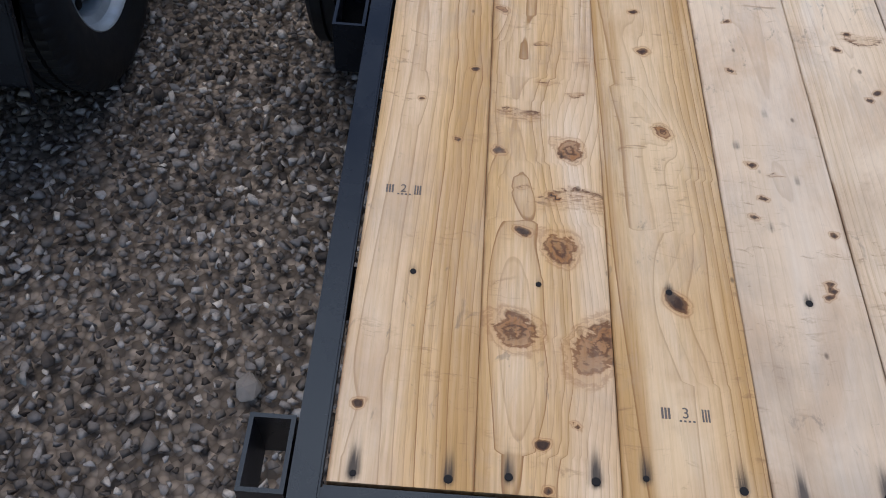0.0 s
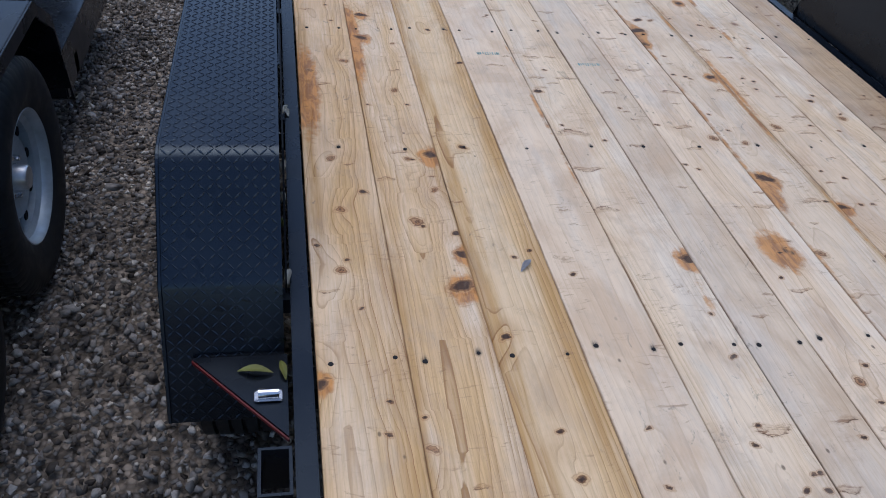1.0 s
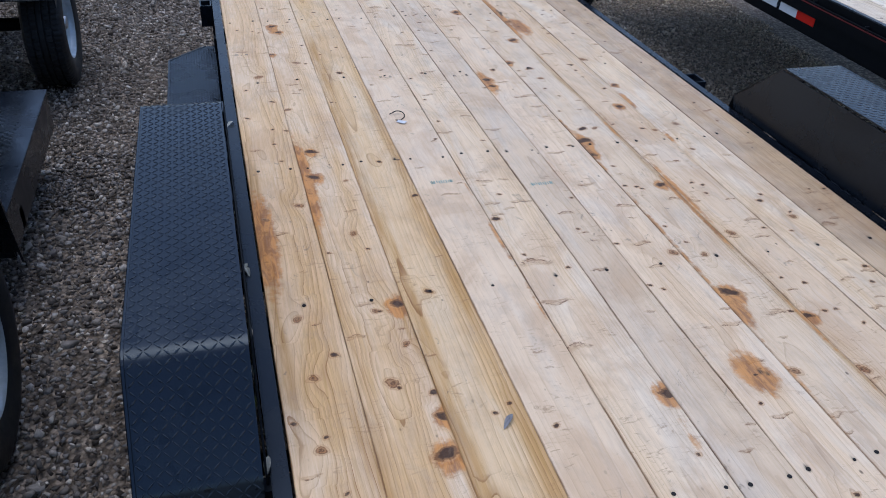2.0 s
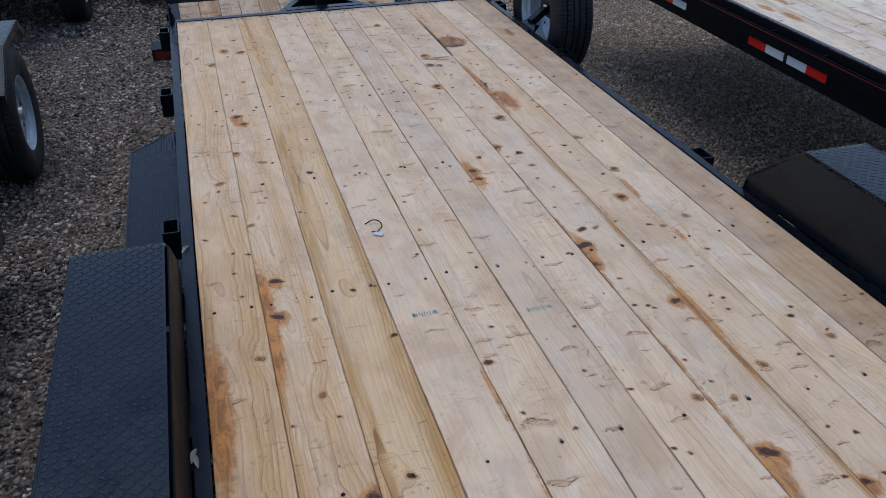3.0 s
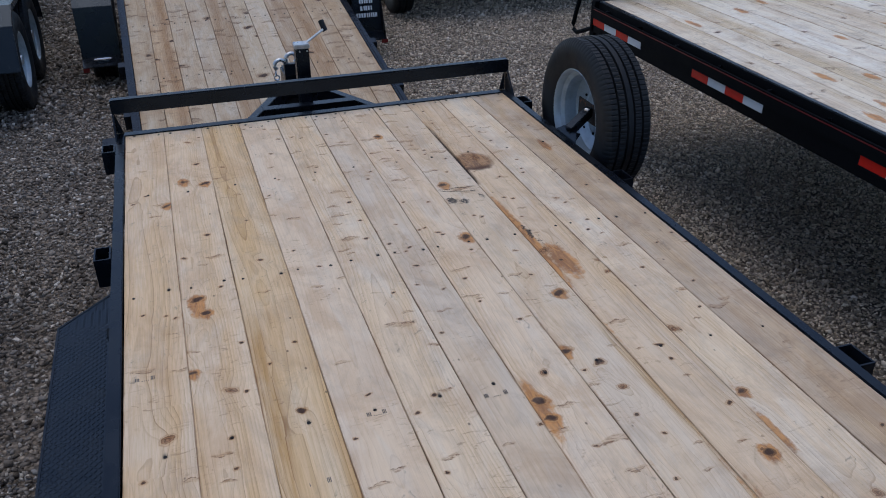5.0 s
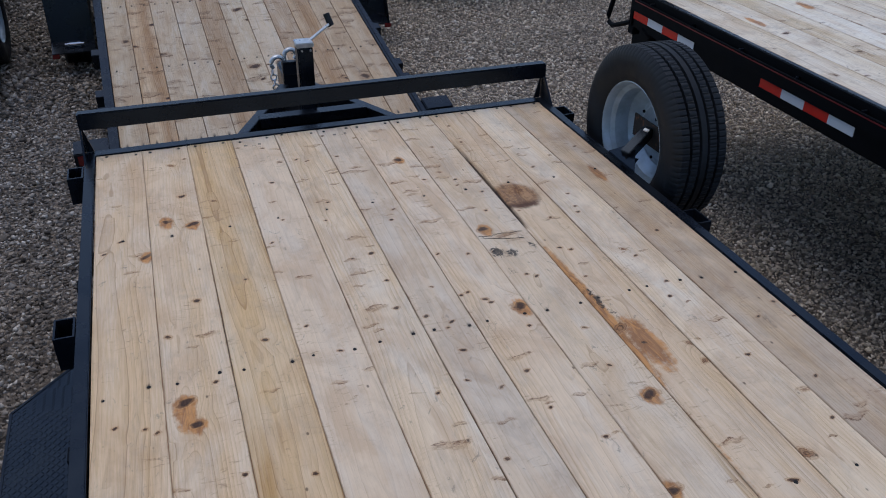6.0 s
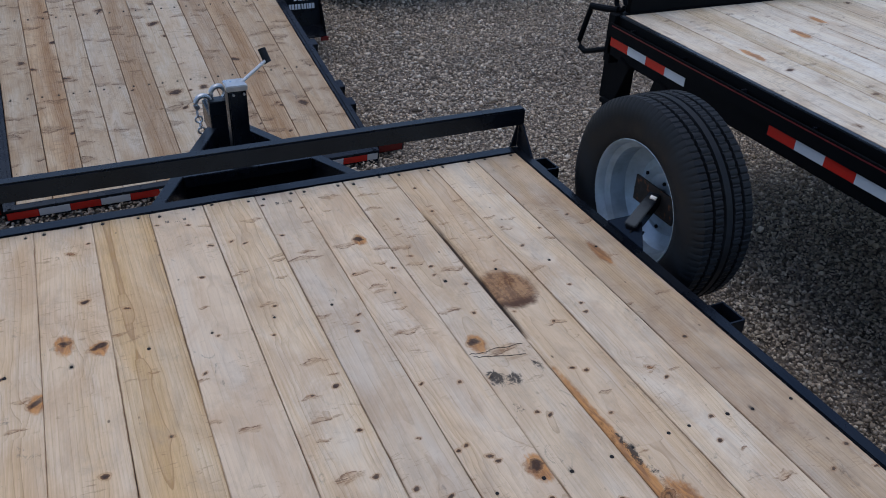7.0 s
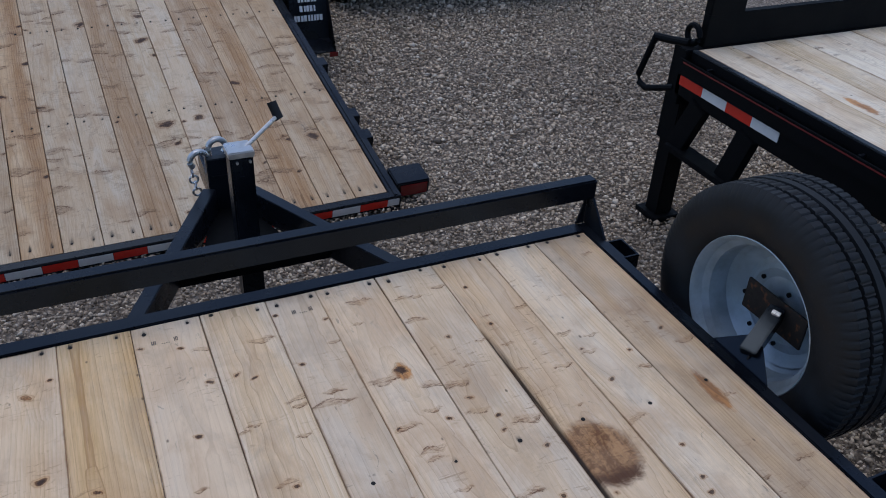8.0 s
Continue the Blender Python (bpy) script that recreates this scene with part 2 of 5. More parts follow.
def metal(name, col, rough, metallic=0.6, rust=0.0):
    g = Nodes(name)
    p = g.coord("Object")
    c = g.noise(p, 14, 5, 0.6)
    base = g.mix(g.step(c, 0.35, 0.75), col, tuple(x * 0.72 for x in col))
    if rust:
        base = g.mix(g.step(g.noise(p, 38, 4, 0.65), 0.62 - 0.2 * rust, 0.7, 0.0, 0.9), base, (0.16, 0.06, 0.025))
    g.bump(g.noise(p, 220, 2), 0.08, 0.001)
    return g.out(base, g.step(c, 0.3, 0.7, rough - 0.08, rough + 0.12), metallic)


def plain(name, col, rough=0.5, specks=0.15):
    g = Nodes(name)
    p = g.coord("Object")
    base = g.mix(g.step(g.noise(p, 30, 4, 0.65), 0.4, 0.8, 0.0, specks), col, tuple(c * 0.5 for c in col))
    return g.out(base, rough)


def stones(name, shade, dust):
    g = Nodes(name)
    geo = g.add("NewGeometry")
    rnd = geo.outputs["Random Per Island"]
    p = g.coord("Object")
    r = g.tree.nodes.new("ShaderNodeValToRGB")
    g.put(r.inputs[0], rnd)
    e = r.color_ramp.elements
    e[0].position, e[0].color = 0.0, (0.04 * shade, 0.034 * shade, 0.03 * shade, 1)
    top = min(1.0, 0.25 + shade)
    e[1].position, e[1].color = 1.0, (0.74 * top, 0.68 * top, 0.6 * top, 1)
    for pos, col in ((0.22, (0.15, 0.135, 0.122)), (0.42, (0.29, 0.25, 0.21)), (0.58, (0.265, 0.255, 0.245)), (0.74, (0.41, 0.365, 0.315)), (0.9, (0.56, 0.53, 0.49))):
        e.new(pos).color = (col[0] * shade * (1 + 0.14 * dust), col[1] * shade, col[2] * shade * (1 - 0.2 * dust), 1)
    base = g.mix(g.step(g.noise(p, 110, 4, 0.6), 0.35, 0.75, 0.0, 0.4), r.outputs[0], (0.16 * shade, 0.125 * shade, 0.1 * shade))
    base = g.mix(g.step(g.noise(p, 6, 5, 0.65), 0.4, 0.65, 0.3 * max(dust, 0.0), max(dust, 0.0)), base, (0.5, 0.41, 0.31))
    damp = g.noise(p, 0.9, 3)
    base = g.mix(g.step(damp, 0.45, 0.65, 0.0, 0.25), base, (0.09, 0.072, 0.058))
    g.bump(g.noise(p, 260, 3), 0.25, 0.001)
    return g.out(base, 0.85, Specular_IOR_Level=0.25)


def gravel_bed():
    g = Nodes("gravel_bed")
    p = g.coord("Object")
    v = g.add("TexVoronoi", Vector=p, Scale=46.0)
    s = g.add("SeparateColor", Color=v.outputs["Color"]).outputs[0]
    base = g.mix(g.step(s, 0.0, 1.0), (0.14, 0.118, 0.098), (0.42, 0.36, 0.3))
    # shade in the gaps between stones, painted as a darker cell rim
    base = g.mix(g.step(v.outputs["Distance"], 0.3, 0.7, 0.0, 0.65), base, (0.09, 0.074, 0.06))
    base = g.mix(g.step(g.noise(p, 0.7, 4), 0.42, 0.66, 0.0, 0.3), base, (0.1, 0.08, 0.065))
    g.bump(g.m("SUBTRACT", 1.0, v.outputs["Distance"]), 0.9, 0.012)
    return g.out(base, 0.9, Specular_IOR_Level=0.2)


M_WOOD = wood("new_softwood", (0.89, 0.725, 0.53), (0.27, 0.12, 0.035), (0.71, 0.43, 0.148), (0.84, 0.735, 0.59))
M_WOOD_AGED = wood("weathered_softwood", (0.66, 0.55, 0.4), (0.15, 0.085, 0.04), (0.37, 0.215, 0.095), (0.66, 0.6, 0.49), 2.2, 0.4)
M_WOOD_PALE = wood("pale_softwood", (0.95, 0.87, 0.71), (0.3, 0.17, 0.07), (0.66, 0.48, 0.24), (0.9, 0.85, 0.74), 1.9, 0.35)
M_BLACK = paint("black_paint", (0.003, 0.0042, 0.007), 0.26, 0.05, 0.0, 0.34)
M_TREAD = paint("black_tread_plate", (0.003, 0.0045, 0.008), 0.22, 0.03, 0.8, 0.5)
# darker, duller copy of the black paint, with the shade put into its colour
M_DARK = paint("shaded_black_paint", (0.002, 0.002, 0.0025), 0.6, 0.01, 0.0, 0.12)
M_GREY = paint("grey_paint", (0.022, 0.028, 0.034), 0.25, 0.1)
M_RUBBER = rubber()
M_RIM = metal("silver_rim", (0.42, 0.5, 0.56), 0.36, 0.35)
M_ZINC = metal("bright_zinc", (0.62, 0.64, 0.66), 0.3, 0.85)
M_RUST = metal("rusty_plate", (0.02, 0.017, 0.016), 0.6, 0.2, 0.35)
M_SCREW = plain("dark_screw", (0.011, 0.01, 0.01), 0.9)
M_RED = plain("red_reflector", (0.58, 0.02, 0.012), 0.25)
M_WHITE = plain("white_reflector", (0.62, 0.64, 0.66), 0.25)
M_REDLINE = plain("red_stripe", (0.13, 0.008, 0.01), 0.4)
# lighter copy of the tread paint: the sky the bars catch, put into colour
M_BAR = paint("sky_lit_tread_bar", (0.011, 0.014, 0.018), 0.22, 0.04, 0.0, 0.55)
M_LAMP = plain("red_lens", (0.16, 0.012, 0.012), 0.2)
M_CHROME = metal("chrome", (0.75, 0.76, 0.78), 0.12, 1.0)
M_INK = plain("stamp_ink", (0.15, 0.125, 0.105), 0.8, 0.6)
M_GREENINK = plain("green_ink", (0.2, 0.34, 0.31), 0.8)
M_LETTER = plain("white_lettering", (0.7, 0.72, 0.74), 0.5)
M_ROCK = plain("pale_rock", (0.21, 0.195, 0.18), 0.85, 0.45)
M_LEAF = plain("willow_leaf", (0.30, 0.31, 0.08), 0.5, 0.4)
M_LEAF_GREY = plain("grey_leaf", (0.36, 0.36, 0.38), 0.6, 0.4)
M_LEAF_PALE = plain("pale_leaf", (0.5, 0.5, 0.44), 0.5, 0.3)
M_MID = stones("grey_gravel", 0.78, 0.12)
M_STONE, M_FINE, M_BED = stones("crushed_stone", 0.76, -0.3), stones("dusty_fine_gravel", 1.6, 0.65), gravel_bed()


# ---- building helpers ----
def box(bm, x0, x1, y0, y1, z0, z1):
    vs = [bm.verts.new((x, y, z)) for x in (x0, x1) for y in (y0, y1) for z in (z0, z1)]
    for f in ((0, 1, 3, 2), (4, 6, 7, 5), (0, 4, 5, 1), (2, 3, 7, 6), (0, 2, 6, 4), (1, 5, 7, 3)):
        bm.faces.new([vs[i] for i in f])


def beam(bm, a, b, w, h, roll=0.0):
    """A bar from a to b, w wide and h high."""
    a, b = Vector(a), Vector(b)
    q = (b - a).to_track_quat("Y", "Z").to_matrix().to_4x4() @ Matrix.Rotation(roll, 4, "Y")
    n = len(bm.verts)
    box(bm, -w / 2, w / 2, 0, (b - a).length, -h / 2, h / 2)
    bm.verts.ensure_lookup_table()
    for v in bm.verts[n:]:
        v.co = a + q @ v.co


def rod(bm, pts, r, n=10):
    """A round bar along a line of points."""
    pts = [Vector(p) for p in pts]
    rings = []
    for i, p in enumerate(pts):
        d = (pts[min(i + 1, len(pts) - 1)] - pts[max(i - 1, 0)]).normalized()
        q = d.to_track_quat("Z", "Y").to_matrix()
        rings.append([bm.verts.new(p + q @ Vector((r * math.cos(6.28319 * k / n), r * math.sin(6.28319 * k / n), 0))) for k in range(n)])
    for a, b in zip(rings, rings[1:]):
        for k in range(n):
            bm.faces.new((a[k], a[(k + 1) % n], b[(k + 1) % n], b[k]))
    bm.faces.new(rings[0][::-1]), bm.faces.new(rings[-1])


def plate(bm, pts, axis, lo, hi):
    """A flat outline, pushed through from lo to hi along an axis (0, 1 or 2)."""
    def at(p, v):
        c = list(p)
        c.insert(axis, v)
        return bm.verts.new(c)
    a, b = [at(p, lo) for p in pts], [at(p, hi) for p in pts]
    bm.faces.new(a), bm.faces.new(b[::-1])
    for i in range(len(pts)):
        j = (i + 1) % len(pts)
        bm.faces.new((a[i], a[j], b[j], b[i]))


def lathe(bm, profile, n, bend=None):
    """Turns a profile of (x, radius) round the x axis."""
    rings = []
    for k in range(n):
        t = 6.2831853 * k / n
        ring = []
        for i, (x, r) in enumerate(profile):
            if bend:
                r += bend(i, k)
            ring.append(bm.verts.new((x, r * math.cos(t), r * math.sin(t))))
        rings.append(ring)
    for k in range(n):
        a, b = rings[k], rings[(k + 1) % n]
        for i in range(len(profile) - 1):
            bm.faces.new((a[i], a[i + 1], b[i + 1], b[i]))


def part(name, bm, material, parent=None, label="", bevel=0.0, smooth=False):
    """One mesh object under a thing, or a thing of its own."""
    bmesh.ops.recalc_face_normals(bm, faces=bm.faces)
    if bevel:
        edges = [e for e in bm.edges if len(e.link_faces) == 2 and e.calc_face_angle() > 0.6]
        bmesh.ops.bevel(bm, geom=edges, offset=bevel, segments=2, affect="EDGES", clamp_overlap=True)
    me = bpy.data.meshes.new(name)
    bm.to_mesh(me)
    bm.free()
    me.materials.append(material)
    if smooth:
        me.shade_smooth()
        me.set_sharp_from_angle(angle=0.6)
    ob = new(name, me)
    ob.parent = parent
    return tagged(ob, label)


def group(name, label, category, m=None, grp="", kind=""):
    ob = new(name)
    ob.empty_display_size = 0.1
    if m is not None:
        ob.matrix_basis = m
    return tagged(ob, label, category, grp, kind)


def one(name, material, parent, b, label="", bevel=0.002):
    bm = bmesh.new()
    box(bm, *b)
    return part(name, bm, material, parent, label, bevel)


def bar(name, material, parent, a, b, w, h, label="", bevel=0.003):
    bm = bmesh.new()
    beam(bm, a, b, w, h)
    return part(name, bm, material, parent, label, bevel)


def raw_mesh(name, co, quads, fields=None, tris=False):
    n = 3 if tris else 4
    me = bpy.data.meshes.new(name)
    me.vertices.add(len(co))
    me.vertices.foreach_set("co", np.asarray(co, np.float32).ravel())
    me.loops.add(len(quads) * n)
    me.loops.foreach_set("vertex_index", np.asarray(quads, np.int32).ravel())
    me.polygons.add(len(quads))
    me.polygons.foreach_set("loop_start", np.arange(len(quads), dtype=np.int32) * n)
    me.update(calc_edges=True)
    for k, v in (fields or {}).items():
        me.attributes.new(k, "FLOAT", "POINT").data.foreach_set("value", np.asarray(v, np.float32))
    return me


def wave(rng, s, length, amount):
    """A slow random line along s."""
    out = np.zeros_like(s)
    for k in range(1, 5):
        out += rng.normal() / k * np.sin(6.283 * s * k / length + rng.uniform(0, 6.283))
    return out * amount


# how far a knot is drawn out across and along the board, and how dark it is
KNOT_KINDS = {"B": (1.05, 0.95, 1.0), "D": (1.15, 0.85, 0.9), "K": (0.95, 0.95, 0.7), "R": (1.2, 0.85, 0.95), "F": (1.9, 0.55, 0.25)}


def plank(material, parent, x0, y0, ztop, w, length, seed, tone=(0.2, 0.2), knots=(), stains=(), irons=(), step=0.0056, thick=0.038, dirt_and_dark=0.0, heart=(), wane=(), rear=0.0, tint=(1, 1, 1), mould=(), hollows=()):
    """A sawn board along y. knots: (x, y, radius, kind); stains: (x, y, half width, half length); irons: where fasteners bleed."""
    rng = np.random.default_rng(seed)
    nx, ny = max(6, int(w / step)), int(length / step / 1.15)
    e = 0.0013
    px = np.r_[0.0, 0.0, np.linspace(e, w - e, nx), w, w]
    pz = np.r_[-thick, -e, np.zeros(nx), -e, -thick]
    ys = np.linspace(0, length, ny)
    X, Y = np.meshgrid(px, ys)
    Z = np.repeat(pz[None, :], ny, 0)
    X = X + wave(rng, ys, 3.0, 0.0006)[:, None]
    Z = Z + wave(rng, ys, 2.6, 0.0007)[:, None] + (rng.normal() * 0.0012) * ((X / w - 0.5) ** 2 * 4 - 0.5)
    gap_shade = np.zeros_like(X)
    for y0w, y1w, ww, dw in wane:
        edge_drop = np.clip(1 - X / ww, 0, 1) * np.clip((Y - y0w) / 0.12, 0, 1) * np.clip((y1w - Y) / 0.2, 0, 1)
        # deep edges also get the dark of an open gap painted on
        gap_shade = np.maximum(gap_shade, np.clip(1.8 * edge_drop, 0, 1) * (dw > 0.01))
        Z = Z - dw * np.clip(1 - X / ww, 0, 1) * np.clip((Y - y0w) / 0.12, 0, 1) * np.clip((y1w - Y) / 0.2, 0, 1)
    pith = w * rng.uniform(0.25, 0.75) + wave(rng, ys, 5.0, 0.018)
    deep = 0.012 + abs(rng.normal()) * 0.012 + (ys if rng.random() < 0.5 else length - ys) * 0.008 + wave(rng, ys, 3.0, 0.003)
    ring = np.sqrt((X - pith[:, None]) ** 2 + (deep[:, None]) ** 2) / rng.uniform(0.008, 0.014)
    knot, dark, lip, stain, ink = (np.zeros_like(X) for _ in range(5))
    rusty = []
    for kx, ky, r, kind in knots:
        a, b, peak = KNOT_KINDS[kind]
        r = max(r, 0.0062)
        a, b, ang = a * rng.uniform(0.85, 1.2), b * rng.uniform(0.85, 1.2), rng.uniform(-0.5, 0.5)
        near = np.abs(ys - ky) < 6 * r + 0.03
        dx, dy = (X[near] - kx) + ang * (Y[near] - ky), Y[near] - ky
        dy = dy + 0.35 * r * np.sin(dx / r * rng.uniform(0.8, 1.6) + rng.uniform(0, 6))
        f = np.clip(1 - np.sqrt((dx / a) ** 2 + (dy / b) ** 2) / (2.2 * r), 0, 1)
        dark[near] = np.where(f > knot[near], peak, dark[near])
        lip[near] = np.where(f > knot[near], np.clip(0.45 - rng.choice([-1.0, 1.0, 1.0]) * dy / (1.3 * b * r), 0, 1), lip[near])
        knot[near] = np.maximum(knot[near], f)
        ring[near] += rng.choice([-1.0, 1.0]) * (0.5 if kind in "FD" else 2.0) * np.exp(-(dx ** 2 + (dy / 2.8) ** 2) / (2 * (1.6 * r + 0.004) ** 2))
        if kind == "R":
            rusty.append((kx, ky - 0.5 * r, 1.7 * r, 2.6 * r, 0.95))
    for sx, sy, a, b, strength in [(*q, 1.0) for q in stains] + rusty:
        worn = strength * (np.clip(0.45 + wave(rng, ys, 0.8, 0.4), 0, 0.8)[:, None] if a < 0.02 else 1.0)
        stain = np.maximum(stain, worn * np.clip(1.5 - 1.15 * np.sqrt(((X - sx) / a) ** 2 + ((Y - sy) / b) ** 2), 0, 1))
    # the painted gap shade goes into the same black as the iron stains
    ink = np.maximum(ink, gap_shade)
    grime, hollow, far_lip = (np.zeros_like(X) for _ in range(3))
    for mx, my, a, b, s in mould:
        grime = np.maximum(grime, s * np.clip(1.3 - np.sqrt(((X - mx) / a) ** 2 + ((Y - my) / b) ** 2), 0, 1))
    for hx, hy, a, b, deep_by in hollows:
        bowl = np.clip(1.3 - np.sqrt(((X - hx) / a) ** 2 + ((Y - hy) / b) ** 2), 0, 1)
        hollow = np.maximum(hollow, bowl)
        far_lip = np.where(bowl > 0, np.clip(-(Y - hy) / b - 0.1, 0, 1), far_lip)
        Z = np.where(np.abs(Z) < 0.01, Z - deep_by * bowl ** 1.5, Z)
    core = np.zeros_like(X)
    for h0, h1, y0h, y1h in heart:
        edge = wave(rng, ys, 1.7, 0.006)[:, None]
        band = np.clip((X - h0 - edge) / 0.012, 0, 1) * np.clip((h1 + edge - X) / 0.012, 0, 1)
        core = np.maximum(core, band * np.clip((Y - y0h) / 0.3, 0, 1) * np.clip((y1h - Y) / 0.3, 0, 1))
    for ix, iy, s in irons:
        long, r = np.where(Y > iy, 2.4 if iy > 0.1 else 4.6, 1.1), 0.0068 if iy > 0.1 else 0.0085
        ink = np.maximum(ink, s * np.exp(-((X - ix) / r) ** 2 - ((Y - iy) / (r * long)) ** 2))
    co = np.stack([X, Y, Z], -1).reshape(-1, 3)
    shift = np.array([seed * 0.731 % 5, seed * 3.17 % 11, 0])
    m = len(px)
    i = np.arange(ny - 1)[:, None] * m + np.arange(m - 1)[None, :]
    quads = np.stack([i, i + 1, i + m + 1, i + m], -1).reshape(-1, 4)
    under = np.arange(ny - 1) * m
    quads = np.r_[quads, np.stack([under + m - 1, under, under + m, under + 2 * m - 1], -1)]
    ends = [[0, m - 1, m - 2, 1], [1, m - 2, m - 3, 2]] + [[2 + k, m - 3 - k, m - 4 - k, 3 + k] for k in range((m - 6) // 2)]
    last = (ny - 1) * m
    quads = np.r_[quads, np.array(ends), np.array(ends)[:, ::-1] + last]
    t = np.interp(ys, (0, length), tone)
    # rear: how much the board darkens over its last 0.9 m
    me = raw_mesh("plank", co + shift, quads, {"ring": ring.ravel(), "knot": knot.ravel(), "knot_dark": dark.ravel(), "knot_lip": lip.ravel(), "stain": stain.ravel(), "mould": grime.ravel(), "hollow": hollow.ravel(), "hollow_lip": far_lip.ravel(), "ink": ink.ravel(), "tone": np.clip(t[:, None] * (1 + 0.6 * np.sin(ring * 0.55 + rng.uniform(0, 6))) + 0.08 * np.sin(ring * 0.2), 0, 1).ravel(), "dirt_and_dark": (dirt_and_dark + rear * np.clip(1 - Y / 0.9, 0, 1)).ravel(), "heart": core.ravel(), "edge": np.clip(1 - (np.minimum(X, w - X) - e) / 0.012, 0, 1).ravel()})
    me.materials.append(material)
    me.shade_smooth()
    me.set_sharp_from_angle(angle=0.6)
    ob = new("plank", me)
    ob.parent = parent
    ob.location = (x0 - shift[0], y0 - shift[1], ztop)
    ob.color = (*tint, 1)
    return ob, shift


def screw_mesh():
    bm = bmesh.new()
    bmesh.ops.create_cone(bm, cap_ends=True, segments=10, radius1=0.0068, radius2=0.0058, depth=0.0016)
    bmesh.ops.translate(bm, verts=bm.verts, vec=(0, 0, 0.0004))
    box(bm, -0.004, 0.004, -0.0008, 0.0008, 0.0012, 0.0015)
    me = bpy.data.meshes.new("screw")
    bm.to_mesh(me)
    bm.free()
    me.materials.append(M_SCREW)
    return me


SCREW = screw_mesh()


def screws(board, shift, spots):
    for x, y in spots:
        s = new("screw", SCREW)
        s.parent = board
        s.location = (x + shift[0], y + shift[1], 0.0006)
        s.rotation_euler = (0, 0, x * 37 + y * 11)
        s.scale = (0.6 + 0.3 * abs(math.sin(x * 91 + y * 7)),) * 2 + (1,)


def tread(bm, o, u, v, nu, nv, pitch=0.0186, size=0.0245, rise=0.0012, odd=0):
    """Raised lozenges of tread plate, crosswise in turn, from o along u and v."""
    o, u, v = Vector(o), Vector(u).normalized(), Vector(v).normalized()
    n = u.cross(v)
    if n.z < -0.01 or (abs(n.z) < 0.01 and n.y > 0):
        n = -n
    for i in range(nu):
        for j in range(nv):
            c = o + u * pitch * (i + 0.5) + v * pitch * (j + 0.5)
            a = (u + v if (i + j + odd) % 2 else u - v).normalized()
            b = n.cross(a)
            L, w = size / 2, size * 0.1
            p = [bm.verts.new(c + q) for q in (a * L, b * w, -a * L, -b * w)]
            t = [bm.verts.new(c + n * rise + a * L * s) for s in (0.45, -0.45)]
            for f in ((p[0], p[1], t[0]), (p[1], p[2], t[1]), (p[1], t[1], t[0]), (p[2], p[3], t[1]), (p[3], p[0], t[0]), (p[3], t[0], t[1])):
                bm.faces.new(f)


def make_tyre(radius, width, rim, detail=1):
    """A road tyre about the x axis: sidewalls, shoulder, ribs cut by grooves and cross sipes."""
    w, r = width / 2, radius
    side = [(-w * 0.78, rim - 0.004), (-w * 0.9, rim + 0.008), (-w * 0.98, rim + (r - rim) * 0.25), (-w * 1.05, rim + (r - rim) * 0.5), (-w * 1.02, rim + (r - rim) * 0.72), (-w * 0.95, r - 0.022), (-w * 0.86, r - 0.009)]
    tr = []
    edge = [-0.82, -0.56, -0.54, -0.48, -0.46, -0.2, -0.18, -0.12, -0.1, 0.1, 0.12, 0.18, 0.2, 0.46, 0.48, 0.54, 0.56, 0.82]
    low = [0, 0, 1, 1, 0, 0, 1, 1, 0, 0, 1, 1, 0, 0, 1, 1, 0, 0]
    for q, l in zip(edge, low):
        tr.append((w * q, r - 0.004 * abs(q) - 0.014 * l))
    prof = side + tr + [(-x, y) for x, y in side[::-1]]
    first = len(side)
    n = (56, 360, 480)[detail]

    def bend(i, k):
        if not detail or i < first - 2 or i > first + len(tr) + 1:
            return 0.0
        j = i - first
        outer = j <= 1 or j >= len(tr) - 2
        if outer:
            return -0.004 if k % 5 == 0 else 0.0
        if low[j] or j in (8, 9):
            return 0.0
        return -0.006 if (k + (0 if j in (5, 12) else 2)) % 6 == 0 else 0.0

    bm = bmesh.new()
    lathe(bm, prof, n, bend)
    return bm


def make_rim(rim, width, back=False):
    """A pressed steel rim about the x axis, with its dish; back: seen from the inside of the wheel."""
    w = width / 2
    s = -1 if back else 1
    bm = bmesh.new()
    prof = [(w * 0.86, rim + 0.012), (w * 0.9, rim + 0.004), (w * 0.84, rim - 0.004), (w * 0.62, rim - 0.012), (w * 0.5, rim - 0.03), (-w * 0.2, rim - 0.036), (-w * 0.5, rim - 0.03), (-w * 0.62, rim - 0.012), (-w * 0.84, rim - 0.004), (-w * 0.9, rim + 0.004), (-w * 0.86, rim + 0.012)]
    lathe(bm, prof, 64)
    c = s * w * 0.28
    disc = [(c - 0.03 * s, rim - 0.034), (c - 0.012 * s, rim - 0.05), (c + 0.02 * s, rim * 0.62), (c + 0.012 * s, rim * 0.5), (c, rim * 0.34), (c, 0.03), (c - 0.006, 0.028), (c - 0.006, rim * 0.34), (c + 0.006, rim * 0.5), (c + 0.012 * s, rim * 0.62), (c - 0.02 * s, rim - 0.05)]
    lathe(bm, disc, 64)
    return bm


